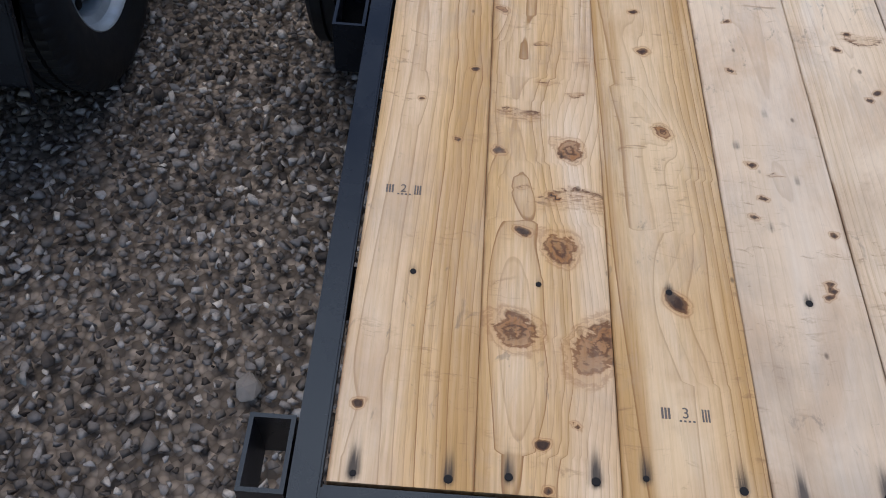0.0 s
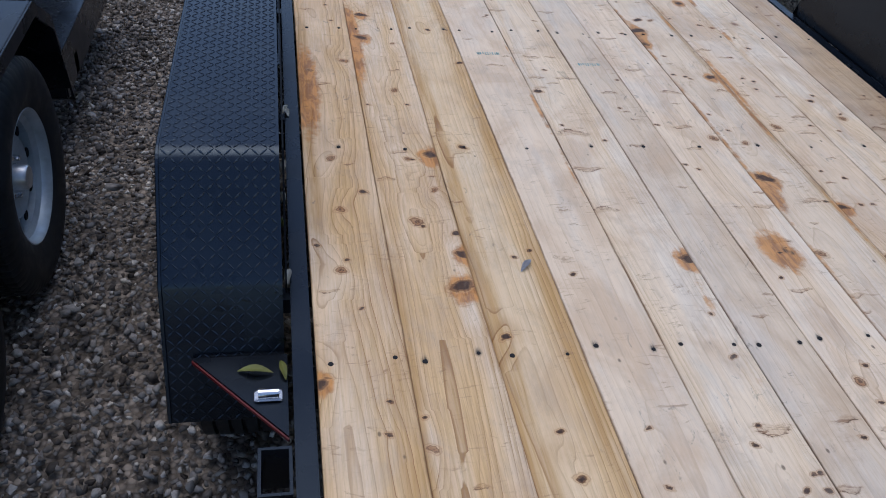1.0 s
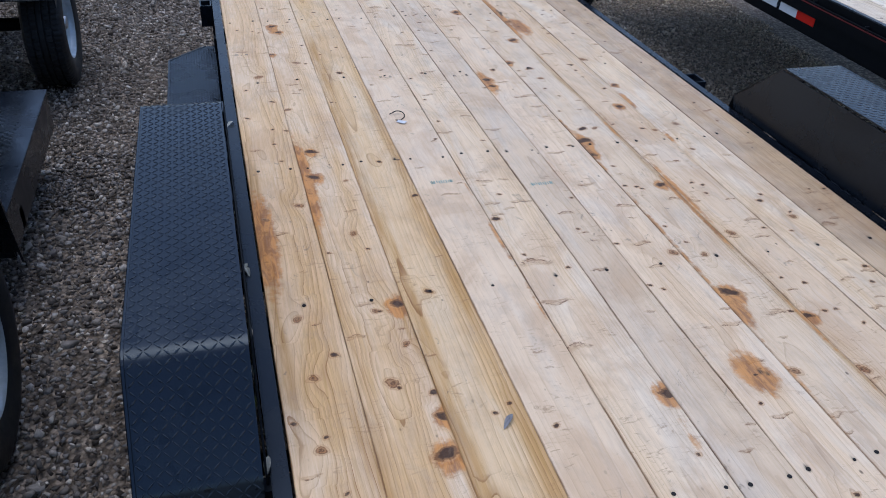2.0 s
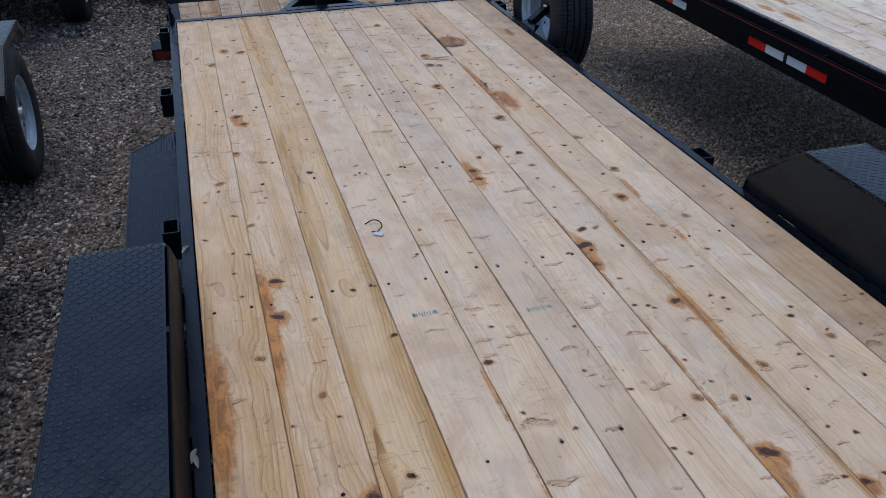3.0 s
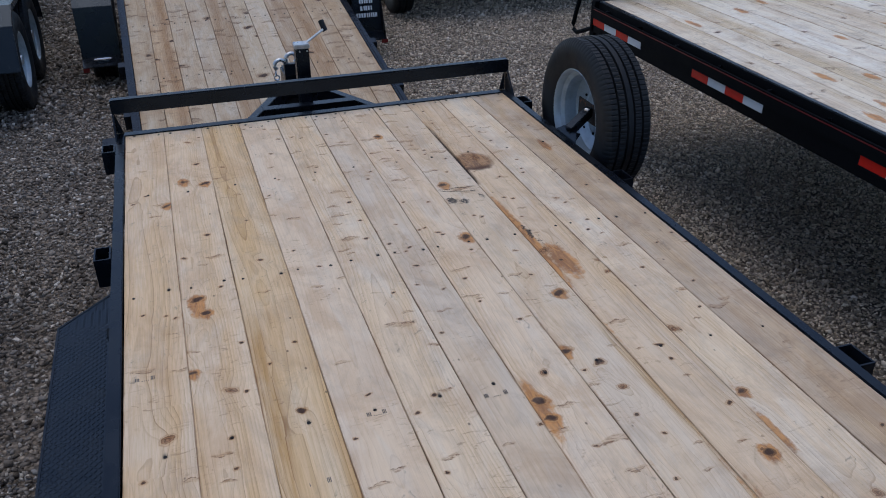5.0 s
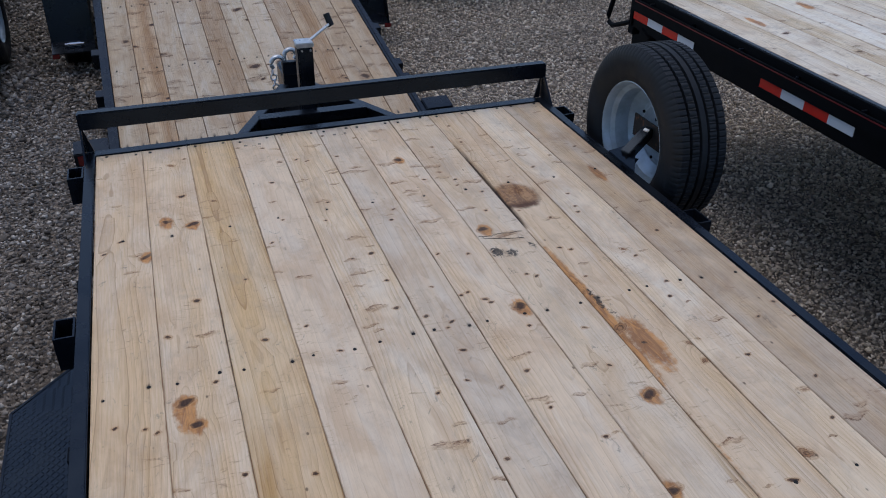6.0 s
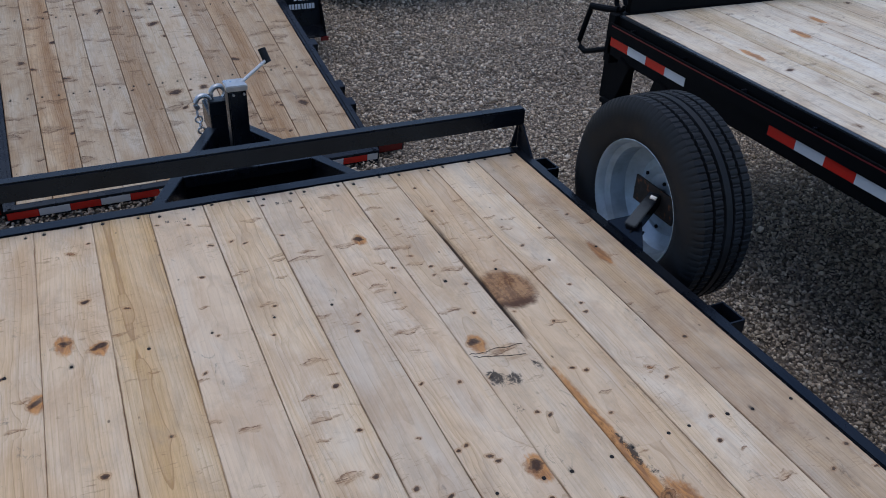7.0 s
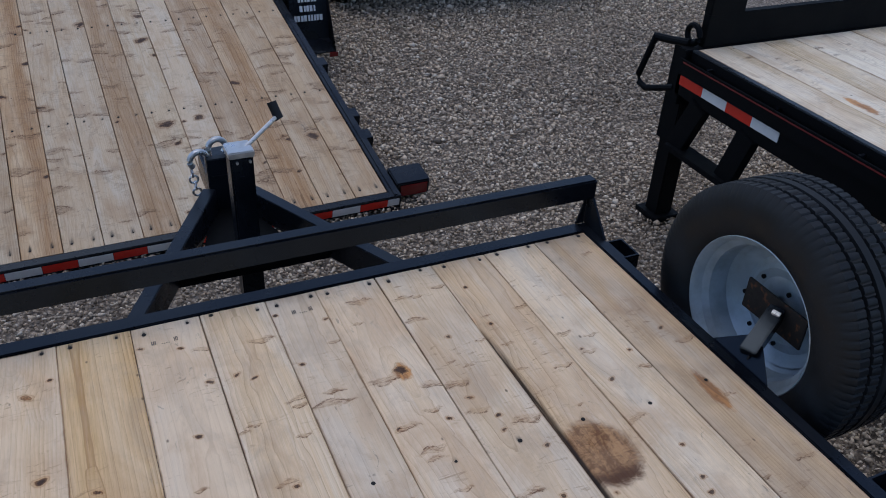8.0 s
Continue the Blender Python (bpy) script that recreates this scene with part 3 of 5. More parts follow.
def make_wheel(name, parent, label, radius=0.375, width=0.22, rim=0.215, category="", detail=1, hub=True):
    """Tyre, rim, hand holes, lug nuts and hub cap; its outer face looks along +x."""
    wheel = group(name, label, category) if category else new(name)
    wheel.parent = parent
    if label:
        wheel["label"] = label
    part("tyre", make_tyre(radius, width, rim, detail), M_RUBBER, wheel, "black rubber tyre", smooth=True)
    rm = part("rim", make_rim(rim, width), M_RIM, wheel, "silver steel rim", smooth=True)
    if hub:
        c = width / 2 * 0.28
        for k in range(8):
            t = 6.28319 * k / 8
            bm = bmesh.new()
            bmesh.ops.create_cone(bm, cap_ends=True, segments=14, radius1=0.019, radius2=0.016, depth=0.004, matrix=pose(c + 0.018, rim * 0.7 * math.cos(t), rim * 0.7 * math.sin(t), 0, 90, 0))
            part("hand_hole", bm, M_DARK, rm)
        for k in range(6):
            t = 6.28319 * (k + 0.5) / 6
            bm = bmesh.new()
            bmesh.ops.create_cone(bm, cap_ends=True, segments=6, radius1=0.011, radius2=0.009, depth=0.02, matrix=pose(c + 0.012, 0.07 * math.cos(t), 0.07 * math.sin(t), 0, 90, 0))
            part("lug_nut", bm, M_CHROME, rm)
        bm = bmesh.new()
        lathe(bm, [(c - 0.02, 0.045), (c + 0.05, 0.042), (c + 0.058, 0.036), (c + 0.06, 0.0005)], 24)
        part("hub_cap", bm, M_ZINC, rm, smooth=True)
    return wheel


# ---- ground: a bed of crushed stone with loose stones on it ----
GZ = -0.74
bm = bmesh.new()
bmesh.ops.create_grid(bm, x_segments=60, y_segments=60, size=300)
for v in bm.verts:
    v.co.z = GZ - 0.026
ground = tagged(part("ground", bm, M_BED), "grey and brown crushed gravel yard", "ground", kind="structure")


def hulls(count):
    rng = np.random.default_rng(5)
    out = []
    for _ in range(count):
        bm = bmesh.new()
        for p in rng.normal(size=(9, 3)):
            p = p / np.linalg.norm(p) * rng.uniform(0.8, 1.1) * np.array([1.0, 0.78, 0.6])
            bm.verts.new(p)
        bmesh.ops.convex_hull(bm, input=bm.verts)
        bmesh.ops.delete(bm, geom=[v for v in bm.verts if not v.link_faces], context="VERTS")
        bmesh.ops.triangulate(bm, faces=bm.faces)
        bm.verts.index_update()
        out.append((np.array([v.co[:] for v in bm.verts]), np.array([[v.index for v in f.verts] for f in bm.faces])))
        bm.free()
    return out


def scatter(name, regions, label, material):
    rng = np.random.default_rng(11)
    shapes = hulls(24)
    cos, tris, base = [], [], 0
    for x0, x1, y0, y1, gap in regions:
        nx, ny = int((x1 - x0) / gap), int((y1 - y0) / gap)
        gx, gy = np.meshgrid(np.arange(nx), np.arange(ny))
        n = nx * ny
        cx = x0 + (gx.ravel() + rng.uniform(0, 1, n)) * gap
        cy = y0 + (gy.ravel() + rng.uniform(0, 1, n)) * gap
        size = gap * 0.58 * np.exp(rng.normal(0, 0.28, n))
        kind = rng.integers(0, len(shapes), n)
        ang, tilt = rng.uniform(0, 6.283, n), rng.normal(0, 0.75, n)
        for k, (v, f) in enumerate(shapes):
            pick = np.where(kind == k)[0]
            c, s, ct, st = np.cos(ang[pick]), np.sin(ang[pick]), np.cos(tilt[pick]), np.sin(tilt[pick])
            p = v[None] * size[pick][:, None, None]
            px, py, pz = p[..., 0], p[..., 1], p[..., 2]
            y2, z2 = py * ct[:, None] - pz * st[:, None], py * st[:, None] + pz * ct[:, None]
            x3, y3 = px * c[:, None] - y2 * s[:, None], px * s[:, None] + y2 * c[:, None]
            lift = GZ - 0.006 + size[pick] * 0.25 + rng.uniform(-gap * 0.2, gap * 0.5, len(pick))
            q = np.stack([x3 + cx[pick][:, None], y3 + cy[pick][:, None], z2 + lift[:, None]], -1)
            cos.append(q.reshape(-1, 3))
            tris.append((f[None] + (np.arange(len(pick)) * len(v))[:, None, None] + base).reshape(-1, 3))
            base += q.shape[0] * q.shape[1]
    me = raw_mesh(name, np.concatenate(cos), np.concatenate(tris), tris=True)
    me.materials.append(material)
    return tagged(new(name, me), label, "gravel", kind="stuff")


scatter("gravel", [(-1.7, 0.02, -0.3, 4.6, 0.0255)], "loose dark grey and brown crushed stones", M_STONE)
scatter("grey_gravel", [(-1.7, 0.02, 4.0, 8.6, 0.0245), (-3.0, 0.02, 8.6, 14.0, 0.036)], "loose mid grey crushed stones", M_MID)
scatter("fine_gravel", [(2.0, 4.5, 1.6, 6.1, 0.0185), (0.02, 4.6, 6.1, 8.2, 0.0215), (1.9, 6.2, 8.2, 10.8, 0.026), (1.2, 8.0, 10.8, 14.0, 0.034)], "loose pale dusty fine gravel", M_FINE)
rng = np.random.default_rng(3)
bm = bmesh.new()
for p in rng.normal(size=(16, 3)):
    bm.verts.new(p / np.linalg.norm(p) * np.array([0.032, 0.042, 0.028]))
bmesh.ops.convex_hull(bm, input=bm.verts)
rock = tagged(part("large_stone", bm, M_ROCK, bevel=0.003), "single larger grey brown stone on the gravel", "stone")
rock.location = (-0.29, 0.45, GZ + 0.025)


# ---- the flatbed trailer: deck top at z = 0, rear edge of the deck at y = 0 ----
W, N, LEN = 0.185, 11, 6.1
EDGES = [0.0, 0.185, 0.371, 0.561, 0.749, 0.938, 1.091, 1.282, 1.473, 1.66, 1.85, 2.045]
WIDE = EDGES[-1]
flat = group("flatbed_trailer", "black steel flatbed trailer with a new softwood plank deck", "trailer")
TINT = [(1, 0.97, 0.92), (1, 0.97, 0.92), (1, 0.96, 0.85), (1.02, 1.01, 0.99), (0.97, 0.95, 0.92), (0.91, 0.9, 0.89), (0.99, 0.98, 0.97), (0.97, 0.97, 0.96), (0.96, 0.94, 0.91), (0.99, 0.99, 0.98), (0.84, 0.8, 0.76)]
TONE = [(0.8, 0.15), (0.62, 0.15), (0.5, 0.5), (0.0, 0.0), (0.15, 0.2), (0.05, 0.1), (0.15, 0.25), (0.2, 0.15), (0.2, 0.3), (0.2, 0.15), (0.2, 0.25)]
KNOTS = []
KNOTS.append([
    (0.028, 0.11, 0.007, "D"), (0.134, 0.59, 0.004, "D"), (0.069, 0.68, 0.004, "D"), (0.158, 0.76, 0.007, "D"), (0.126, 0.97, 0.006, "D"), (0.138, 1.05, 0.005, "D"), (0.008, 1.11, 0.014, "R"), (0.105, 1.32, 0.004, "D"),
    (0.070, 1.45, 0.012, "K"), (0.083, 1.69, 0.012, "K"), (0.147, 1.77, 0.008, "D"), (0.075, 1.94, 0.012, "K"), (0.077, 2.38, 0.01, "F"), (0.036, 2.47, 0.012, "K"), (0.150, 2.55, 0.014, "K"), (0.173, 3.13, 0.008, "D"),
    (0.033, 3.27, 0.008, "D"), (0.148, 3.42, 0.009, "D"), (0.051, 3.56, 0.007, "D"), (0.116, 3.71, 0.018, "K"), (0.058, 4.04, 0.014, "F"), (0.132, 4.33, 0.006, "D"), (0.116, 5.11, 0.01, "F"), (0.170, 5.20, 0.014, "R"),
    (0.137, 5.22, 0.01, "F"), (0.086, 5.33, 0.006, "D"), (0.074, 5.61, 0.01, "F"),
])
KNOTS.append([
    (0.092, 0.01, 0.006, "D"), (0.086, 0.07, 0.007, "D"), (0.129, 0.10, 0.004, "D"), (0.167, 0.22, 0.034, "K"), (0.047, 0.24, 0.026, "K"), (0.114, 0.39, 0.022, "K"), (0.058, 0.41, 0.009, "D"), (0.151, 0.47, 0.032, "F"),
    (0.111, 0.48, 0.009, "D"), (0.019, 0.57, 0.009, "D"), (0.132, 0.59, 0.022, "K"), (0.052, 0.66, 0.018, "F"), (0.101, 0.74, 0.008, "F"), (0.092, 0.84, 0.008, "F"), (0.016, 0.93, 0.01, "K"), (0.155, 1.38, 0.022, "R"),
    (0.178, 1.50, 0.016, "R"), (0.178, 1.58, 0.01, "D"), (0.086, 1.64, 0.016, "K"), (0.155, 1.78, 0.01, "K"), (0.104, 1.93, 0.01, "K"), (0.170, 1.95, 0.022, "R"), (0.111, 2.34, 0.012, "K"), (0.128, 2.48, 0.008, "F"),
    (0.146, 2.69, 0.008, "K"), (0.042, 2.74, 0.02, "R"), (0.055, 2.93, 0.014, "R"), (0.013, 3.33, 0.012, "K"), (0.091, 3.54, 0.005, "D"), (0.065, 3.60, 0.01, "F"), (0.092, 3.66, 0.005, "D"), (0.110, 3.87, 0.014, "K"),
    (0.011, 3.98, 0.012, "R"), (0.075, 4.31, 0.014, "R"), (0.050, 4.40, 0.018, "R"), (0.136, 4.69, 0.014, "F"), (0.025, 4.71, 0.008, "D"), (0.121, 4.88, 0.01, "D"), (0.149, 5.38, 0.014, "R"), (0.060, 5.43, 0.013, "R"),
    (0.127, 5.62, 0.01, "D"), (0.105, 5.92, 0.012, "K"),
])
KNOTS.append([
    (0.097, 0.30, 0.017, "B"), (0.108, 0.64, 0.012, "K"), (0.090, 0.84, 0.009, "D"), (0.080, 0.95, 0.006, "D"), (0.032, 1.21, 0.011, "B"), (0.115, 1.48, 0.005, "D"), (0.083, 1.99, 0.01, "B"), (0.173, 2.54, 0.01, "D"),
    (0.104, 2.81, 0.008, "B"), (0.103, 3.71, 0.011, "B"), (0.106, 4.61, 0.008, "B"), (0.097, 4.95, 0.005, "D"), (0.056, 5.54, 0.008, "D"),
])
KNOTS.append([
    (0.161, 2.60, 0.006, "F"), (0.052, 2.74, 0.008, "F"), (0.106, 3.40, 0.008, "F"), (0.068, 3.89, 0.01, "F"), (0.100, 5.63, 0.008, "D"),
])
KNOTS.append([
    (0.132, 0.92, 0.018, "F"), (0.176, 1.46, 0.02, "R"), (0.027, 1.67, 0.018, "F"), (0.046, 1.87, 0.016, "F"), (0.060, 2.07, 0.02, "F"), (0.023, 2.34, 0.012, "D"), (0.089, 2.40, 0.01, "F"), (0.138, 2.44, 0.01, "F"),
    (0.066, 2.60, 0.012, "F"), (0.059, 3.40, 0.012, "F"), (0.096, 3.65, 0.008, "D"), (0.181, 3.89, 0.01, "F"), (0.103, 4.03, 0.02, "F"), (0.137, 4.64, 0.008, "D"), (0.072, 4.96, 0.012, "F"), (0.148, 4.98, 0.008, "D"),
    (0.118, 5.10, 0.016, "F"), (0.149, 5.54, 0.008, "F"), (0.181, 5.67, 0.016, "F"), (0.140, 5.93, 0.016, "F"),
])
KNOTS.append([
    (0.114, 0.93, 0.012, "F"), (0.038, 3.01, 0.012, "F"), (0.089, 4.72, 0.006, "D"), (0.056, 5.62, 0.018, "F"),
])
KNOTS.append([
    (0.051, 1.03, 0.012, "K"), (0.077, 1.98, 0.01, "F"), (0.169, 2.04, 0.012, "K"), (0.090, 2.11, 0.012, "F"), (0.147, 2.34, 0.016, "F"), (0.074, 2.51, 0.012, "F"), (0.059, 2.77, 0.012, "F"), (0.136, 2.82, 0.006, "D"),
    (0.156, 3.32, 0.018, "F"), (0.028, 3.45, 0.015, "R"), (0.024, 3.53, 0.02, "R"), (0.093, 3.65, 0.012, "K"), (0.061, 4.30, 0.016, "F"), (0.166, 4.53, 0.018, "R"), (0.074, 4.60, 0.008, "D"), (0.073, 5.13, 0.016, "F"),
    (0.075, 5.38, 0.014, "F"), (0.047, 5.47, 0.014, "F"), (0.173, 5.59, 0.016, "F"), (0.061, 5.65, 0.018, "F"), (0.109, 5.67, 0.014, "R"), (0.105, 6.00, 0.014, "F"),
])
KNOTS.append([
    (0.016, 1.46, 0.014, "K"), (0.040, 1.81, 0.022, "R"), (0.071, 2.01, 0.012, "K"), (0.153, 2.46, 0.014, "R"), (0.009, 2.73, 0.016, "R"), (0.021, 2.85, 0.022, "R"), (0.118, 2.96, 0.01, "K"), (0.062, 2.96, 0.012, "D"),
    (0.092, 3.51, 0.012, "K"), (0.084, 3.64, 0.012, "D"), (0.008, 3.73, 0.016, "R"), (0.139, 4.04, 0.016, "R"), (0.107, 4.95, 0.02, "F"), (0.044, 5.01, 0.016, "R"), (0.038, 5.18, 0.014, "F"), (0.144, 5.39, 0.018, "F"),
    (0.045, 5.46, 0.014, "F"), (0.033, 5.57, 0.014, "F"), (0.038, 5.86, 0.014, "F"), (0.045, 5.97, 0.012, "F"),
])
KNOTS.append([
    (0.010, 1.43, 0.014, "K"), (0.013, 1.66, 0.014, "R"), (0.038, 2.11, 0.012, "K"), (0.166, 2.90, 0.008, "K"), (0.123, 2.92, 0.008, "D"), (0.124, 3.15, 0.016, "R"), (0.146, 3.35, 0.008, "D"), (0.108, 3.66, 0.008, "D"),
    (0.172, 4.11, 0.01, "K"), (0.179, 4.20, 0.01, "K"), (0.017, 4.32, 0.022, "K"), (0.125, 5.01, 0.012, "F"), (0.086, 5.26, 0.028, "K"), (0.147, 5.53, 0.01, "F"),
])
KNOTS.append([
    (0.064, 1.80, 0.012, "F"), (0.167, 1.85, 0.008, "D"), (0.125, 2.17, 0.014, "K"), (0.071, 2.29, 0.008, "D"), (0.103, 2.33, 0.008, "D"), (0.043, 2.71, 0.008, "D"), (0.099, 2.94, 0.014, "K"), (0.024, 3.38, 0.012, "R"),
    (0.013, 3.72, 0.016, "K"), (0.172, 3.92, 0.01, "K"), (0.075, 4.73, 0.01, "K"), (0.008, 5.28, 0.01, "F"), (0.034, 5.29, 0.01, "F"), (0.032, 5.65, 0.012, "F"),
])
KNOTS.append([
    (0.028, 2.10, 0.014, "F"), (0.037, 3.79, 0.016, "F"), (0.164, 5.50, 0.012, "F"),
])
STAINS = {0: [(0.02, 2.35, 0.045, 0.3)], 1: [(0.01, 2.7, 0.03, 0.35), (0.05, 4.36, 0.03, 0.07), (0.06, 5.42, 0.025, 0.05)],
          4: [(0.165, 1.25, 0.018, 0.2)], 6: [(0.1, 1.475, 0.05, 0.085),  (0.018, 3.5, 0.024, 0.13)], 7: [(0.015, 1.75, 0.03, 0.1), (0.018, 2.82, 0.024, 0.12), (0.182, 2.3, 0.01, 1.0), (0.004, 2.3, 0.01, 1.2)],
          8: [(0.004, 4.6, 0.012, 0.9), (0.006, 4.45, 0.022, 0.4), (0.06, 4.24, 0.045, 0.13), (0.004, 5.5, 0.012, 0.3), (0.01, 2.6, 0.012, 0.5)], 9: [(0.01, 3.1, 0.012, 0.4)], 5: [(0.178, 1.4, 0.01, 0.9), (0.18, 3.2, 0.01, 0.6)], 10: [(0.09, 5.3, 0.02, 0.08)], 3: [(0.18, 2.2, 0.008, 0.5)]}
BLEED = {3: [(0.13, 0.55, 0.5), (0.1, 0.7, 0.5), (0.04, 0.62, 0.6), (0.07, 0.45, 0.5)], 6: [(0.115, 1.475, 0.8), (0.13, 1.465, 0.7)]}
MOULD = {7: [(0.03, 4.85, 0.035, 0.05, 0.9), (0.075, 4.83, 0.04, 0.04, 0.8), (0.03, 4.72, 0.03, 0.035, 0.6), (0.165, 4.86, 0.02, 0.05, 0.7)], 8: [(0.026, 4.49, 0.016, 0.1, 0.85), (0.04, 4.4, 0.02, 0.06, 0.6)], 4: [(0.02, 3.3, 0.03, 0.06, 0.4)]}
HOLLOWS = {8: [(0.07, 5.225, 0.085, 0.105, 0.006)]}
WANE = {8: [(4.95, 5.8, 0.02, 0.03)], 9: [(2.5, 3.4, 0.012, 0.008)], 2: [(1.0, 1.7, 0.012, 0.008)]}
HEART = {0: [(-0.1, 0.04, 1.3, 3.2), (0.13, 0.3, -1, 1.8)], 1: [(-0.1, 0.025, -1, 3.0), (0.16, 0.3, 0.6, 2.2)], 2: [(-0.1, 0.05, -1, 4.4), (0.148, 0.3, -1, 3.6), (-0.1, 0.07, 3.3, 4.1)], 7: [(0.165, 0.3, 1, 4)]}
ROWS_TWO, ROWS_ONE = (0.022, 1.16, 2.815, 4.487, 6.078), (0.318, 1.985, 3.648, 5.327)
rnd = random.Random(4)


def pin_knots(i, wide):
    """Small knots and pin knots that sprinkle every board."""
    r = random.Random(200 + i)
    count = (8, 10, 5, 12, 18, 16, 24, 24, 24, 20, 14)[i]
    pins = [(r.uniform(0.01, wide - 0.01), r.uniform(0.4, 6.05), r.choice((0.003, 0.004, 0.005, 0.006)), "D") for _ in range(count)]
    if i in (3, 4):
        pins += [(r.uniform(0.01, wide - 0.01), r.uniform(0.3, 0.95), 0.004, "D") for _ in range(8)]
    return pins + [(r.uniform(0.01, wide - 0.01), r.uniform(0.3, 6.0), r.uniform(0.005, 0.012), "F") for _ in range(count)]


boards = []
for i in range(N):
    spots = []
    for y in ROWS_TWO:
        spots += [(0.034 + rnd.uniform(-0.006, 0.01), y + rnd.uniform(-0.012, 0.012)), (0.156 + rnd.uniform(-0.012, 0.006), y + rnd.uniform(-0.012, 0.012))]
    for y in ROWS_ONE:
        spots.append((0.09 + rnd.uniform(-0.02, 0.02), y + rnd.uniform(-0.012, 0.012)))
    wide = EDGES[i + 1] - EDGES[i]
    spots = [(x * wide / W, y) for x, y in spots]
    irons = [(x, y, rnd.choice((0.35, 0.5, 0.9)) if 0.1 < y < 6 else rnd.choice((0.8, 1.0, 1.0))) for x, y in spots]
    gap = (0.0003, 0.0004, 0.0004, 0.0007, 0.0009, 0.0006, 0.0008, 0.0006, 0.001, 0.0006, 0.0006)[i]
    ob, shift = plank(M_WOOD, flat, EDGES[i] + gap, 0, 0, wide - 2 * gap, LEN, 20 + i, TONE[i], KNOTS[i] + pin_knots(i, wide), STAINS.get(i, ()), irons + BLEED.get(i, []), heart=HEART.get(i, ()), wane=WANE.get(i, ()), mould=MOULD.get(i, ()), hollows=HOLLOWS.get(i, ()), dirt_and_dark=(0, 0, 0, 0.05, 0.05, 0.12, 0.03, 0.08, 0.03, 0.05, 0.3)[i], rear=0.35 if i > 2 else 0.0, tint=TINT[i])
    screws(ob, shift, spots)
    boards.append((ob, shift))

# two splits that run across a board
def split(i, pts, seed):
    r = random.Random(seed)
    ob, shift = boards[i]
    line = []
    for (xa, ya), (xb, yb) in zip(pts, pts[1:]):
        line += [(xa + (xb - xa) * k / 8, ya + (yb - ya) * k / 8 + r.uniform(-0.003, 0.003)) for k in range(8)]
    bm = bmesh.new()
    rows = []
    for k, (x, y) in enumerate(line):
        h = 0.0011 * (0.35 + abs(math.sin(k * 1.3 + seed)))
        rows.append([bm.verts.new((x + shift[0], y + shift[1] + d, z)) for d, z in ((-h, 0.0012), (0.0, 0.0024), (h, 0.0012))])
    for a, b in zip(rows, rows[1:]):
        bm.faces.new((a[0], b[0], b[1], a[1])), bm.faces.new((a[1], b[1], b[2], a[2]))
    part("split", bm, M_SCREW, ob, "dark split across the grain", 0)


split(7, [(0.004, 4.967), (0.05, 4.957), (0.071, 4.964), (0.182, 4.955)], 1)
split(7, [(0.012, 4.952), (0.06, 4.935), (0.17, 4.905)], 2)

# grade stamps on the boards
def stamp(i, x, y, digit, ink, wide=0.055):
    ob, shift = boards[i]
    bm = bmesh.new()
    for k in range(3):
        box(bm, -wide / 2 + k * 0.0045, -wide / 2 + k * 0.0045 + 0.003, -0.008, 0.008, 0, 0.0003)
        box(bm, wide / 2 - k * 0.004 - 0.0025, wide / 2 - k * 0.004, -0.009, 0.009, 0, 0.0003)
    for k in range(4):
        box(bm, -0.009 + k * 0.006, -0.006 + k * 0.006, -0.011, -0.0085, 0, 0.0003)
    if ink is M_GREENINK:
        for k in range(9):
            box(bm, -0.036 + k * 0.0085, -0.0325 + k * 0.0085, -0.011 + 0.003 * (k % 3), 0.011 - 0.003 * (k % 2), 0, 0.0003)
    s = tagged(part("grade_stamp", bm, ink, ob, "faded ink grade stamp"), kind="stuff")
    s.location = (x + shift[0], y + shift[1], 0.0008)
    if digit:
        cu = bpy.data.curves.new("grade_digit", "FONT")
        cu.body, cu.size, cu.align_x, cu.align_y = digit, 0.022, "CENTER", "CENTER"
        cu.materials.append(ink)
        d = new("grade_digit", cu)
        d.parent = ob
        d.location = (x + shift[0], y + shift[1] + 0.001, 0.0012)


stamp(0, 0.055, 0.474, "2", M_INK)
stamp(2, 0.09, 0.125, "3", M_INK, 0.065)
stamp(3, 0.108, 3.63, "", M_INK)
stamp(5, 0.075, 3.6, "", M_INK, 0.07)
stamp(3, 0.1, 2.62, "", M_GREENINK, 0.08)
stamp(5, 0.07, 2.545, "", M_GREENINK, 0.085)
stamp(2, 0.1, 3.42, "", M_INK)
stamp(0, 0.06, 4.0, "", M_INK)
stamp(3, 0.08, 6.02, "", M_INK, 0.07)
stamp(5, 0.09, 6.02, "", M_INK, 0.06)

# frame round the deck
RO = 0.046
for name, b in (("side_rail", (-RO, -0.006, -0.05, 6.16, -0.02, 0.001)), ("side_rail", (WIDE + 0.006, WIDE + RO, -0.05, 6.16, -0.02, 0.001)),
                ("front_rail", (-0.006, WIDE + 0.006, 6.106, 6.16, -0.13, 0.004)), ("rear_rail", (-0.006, WIDE + 0.006, -0.05, -0.004, -0.13, 0.0))):
    one(name, M_BLACK, flat, b, "", 0.003)
for x in (-RO, WIDE + RO - 0.008):
    one("rail_web", M_BLACK, flat, (x + 0.001, x + 0.007, -0.048, 6.158, -0.14, -0.018), "", 0)
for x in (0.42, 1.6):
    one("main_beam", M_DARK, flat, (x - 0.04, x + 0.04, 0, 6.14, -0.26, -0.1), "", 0)
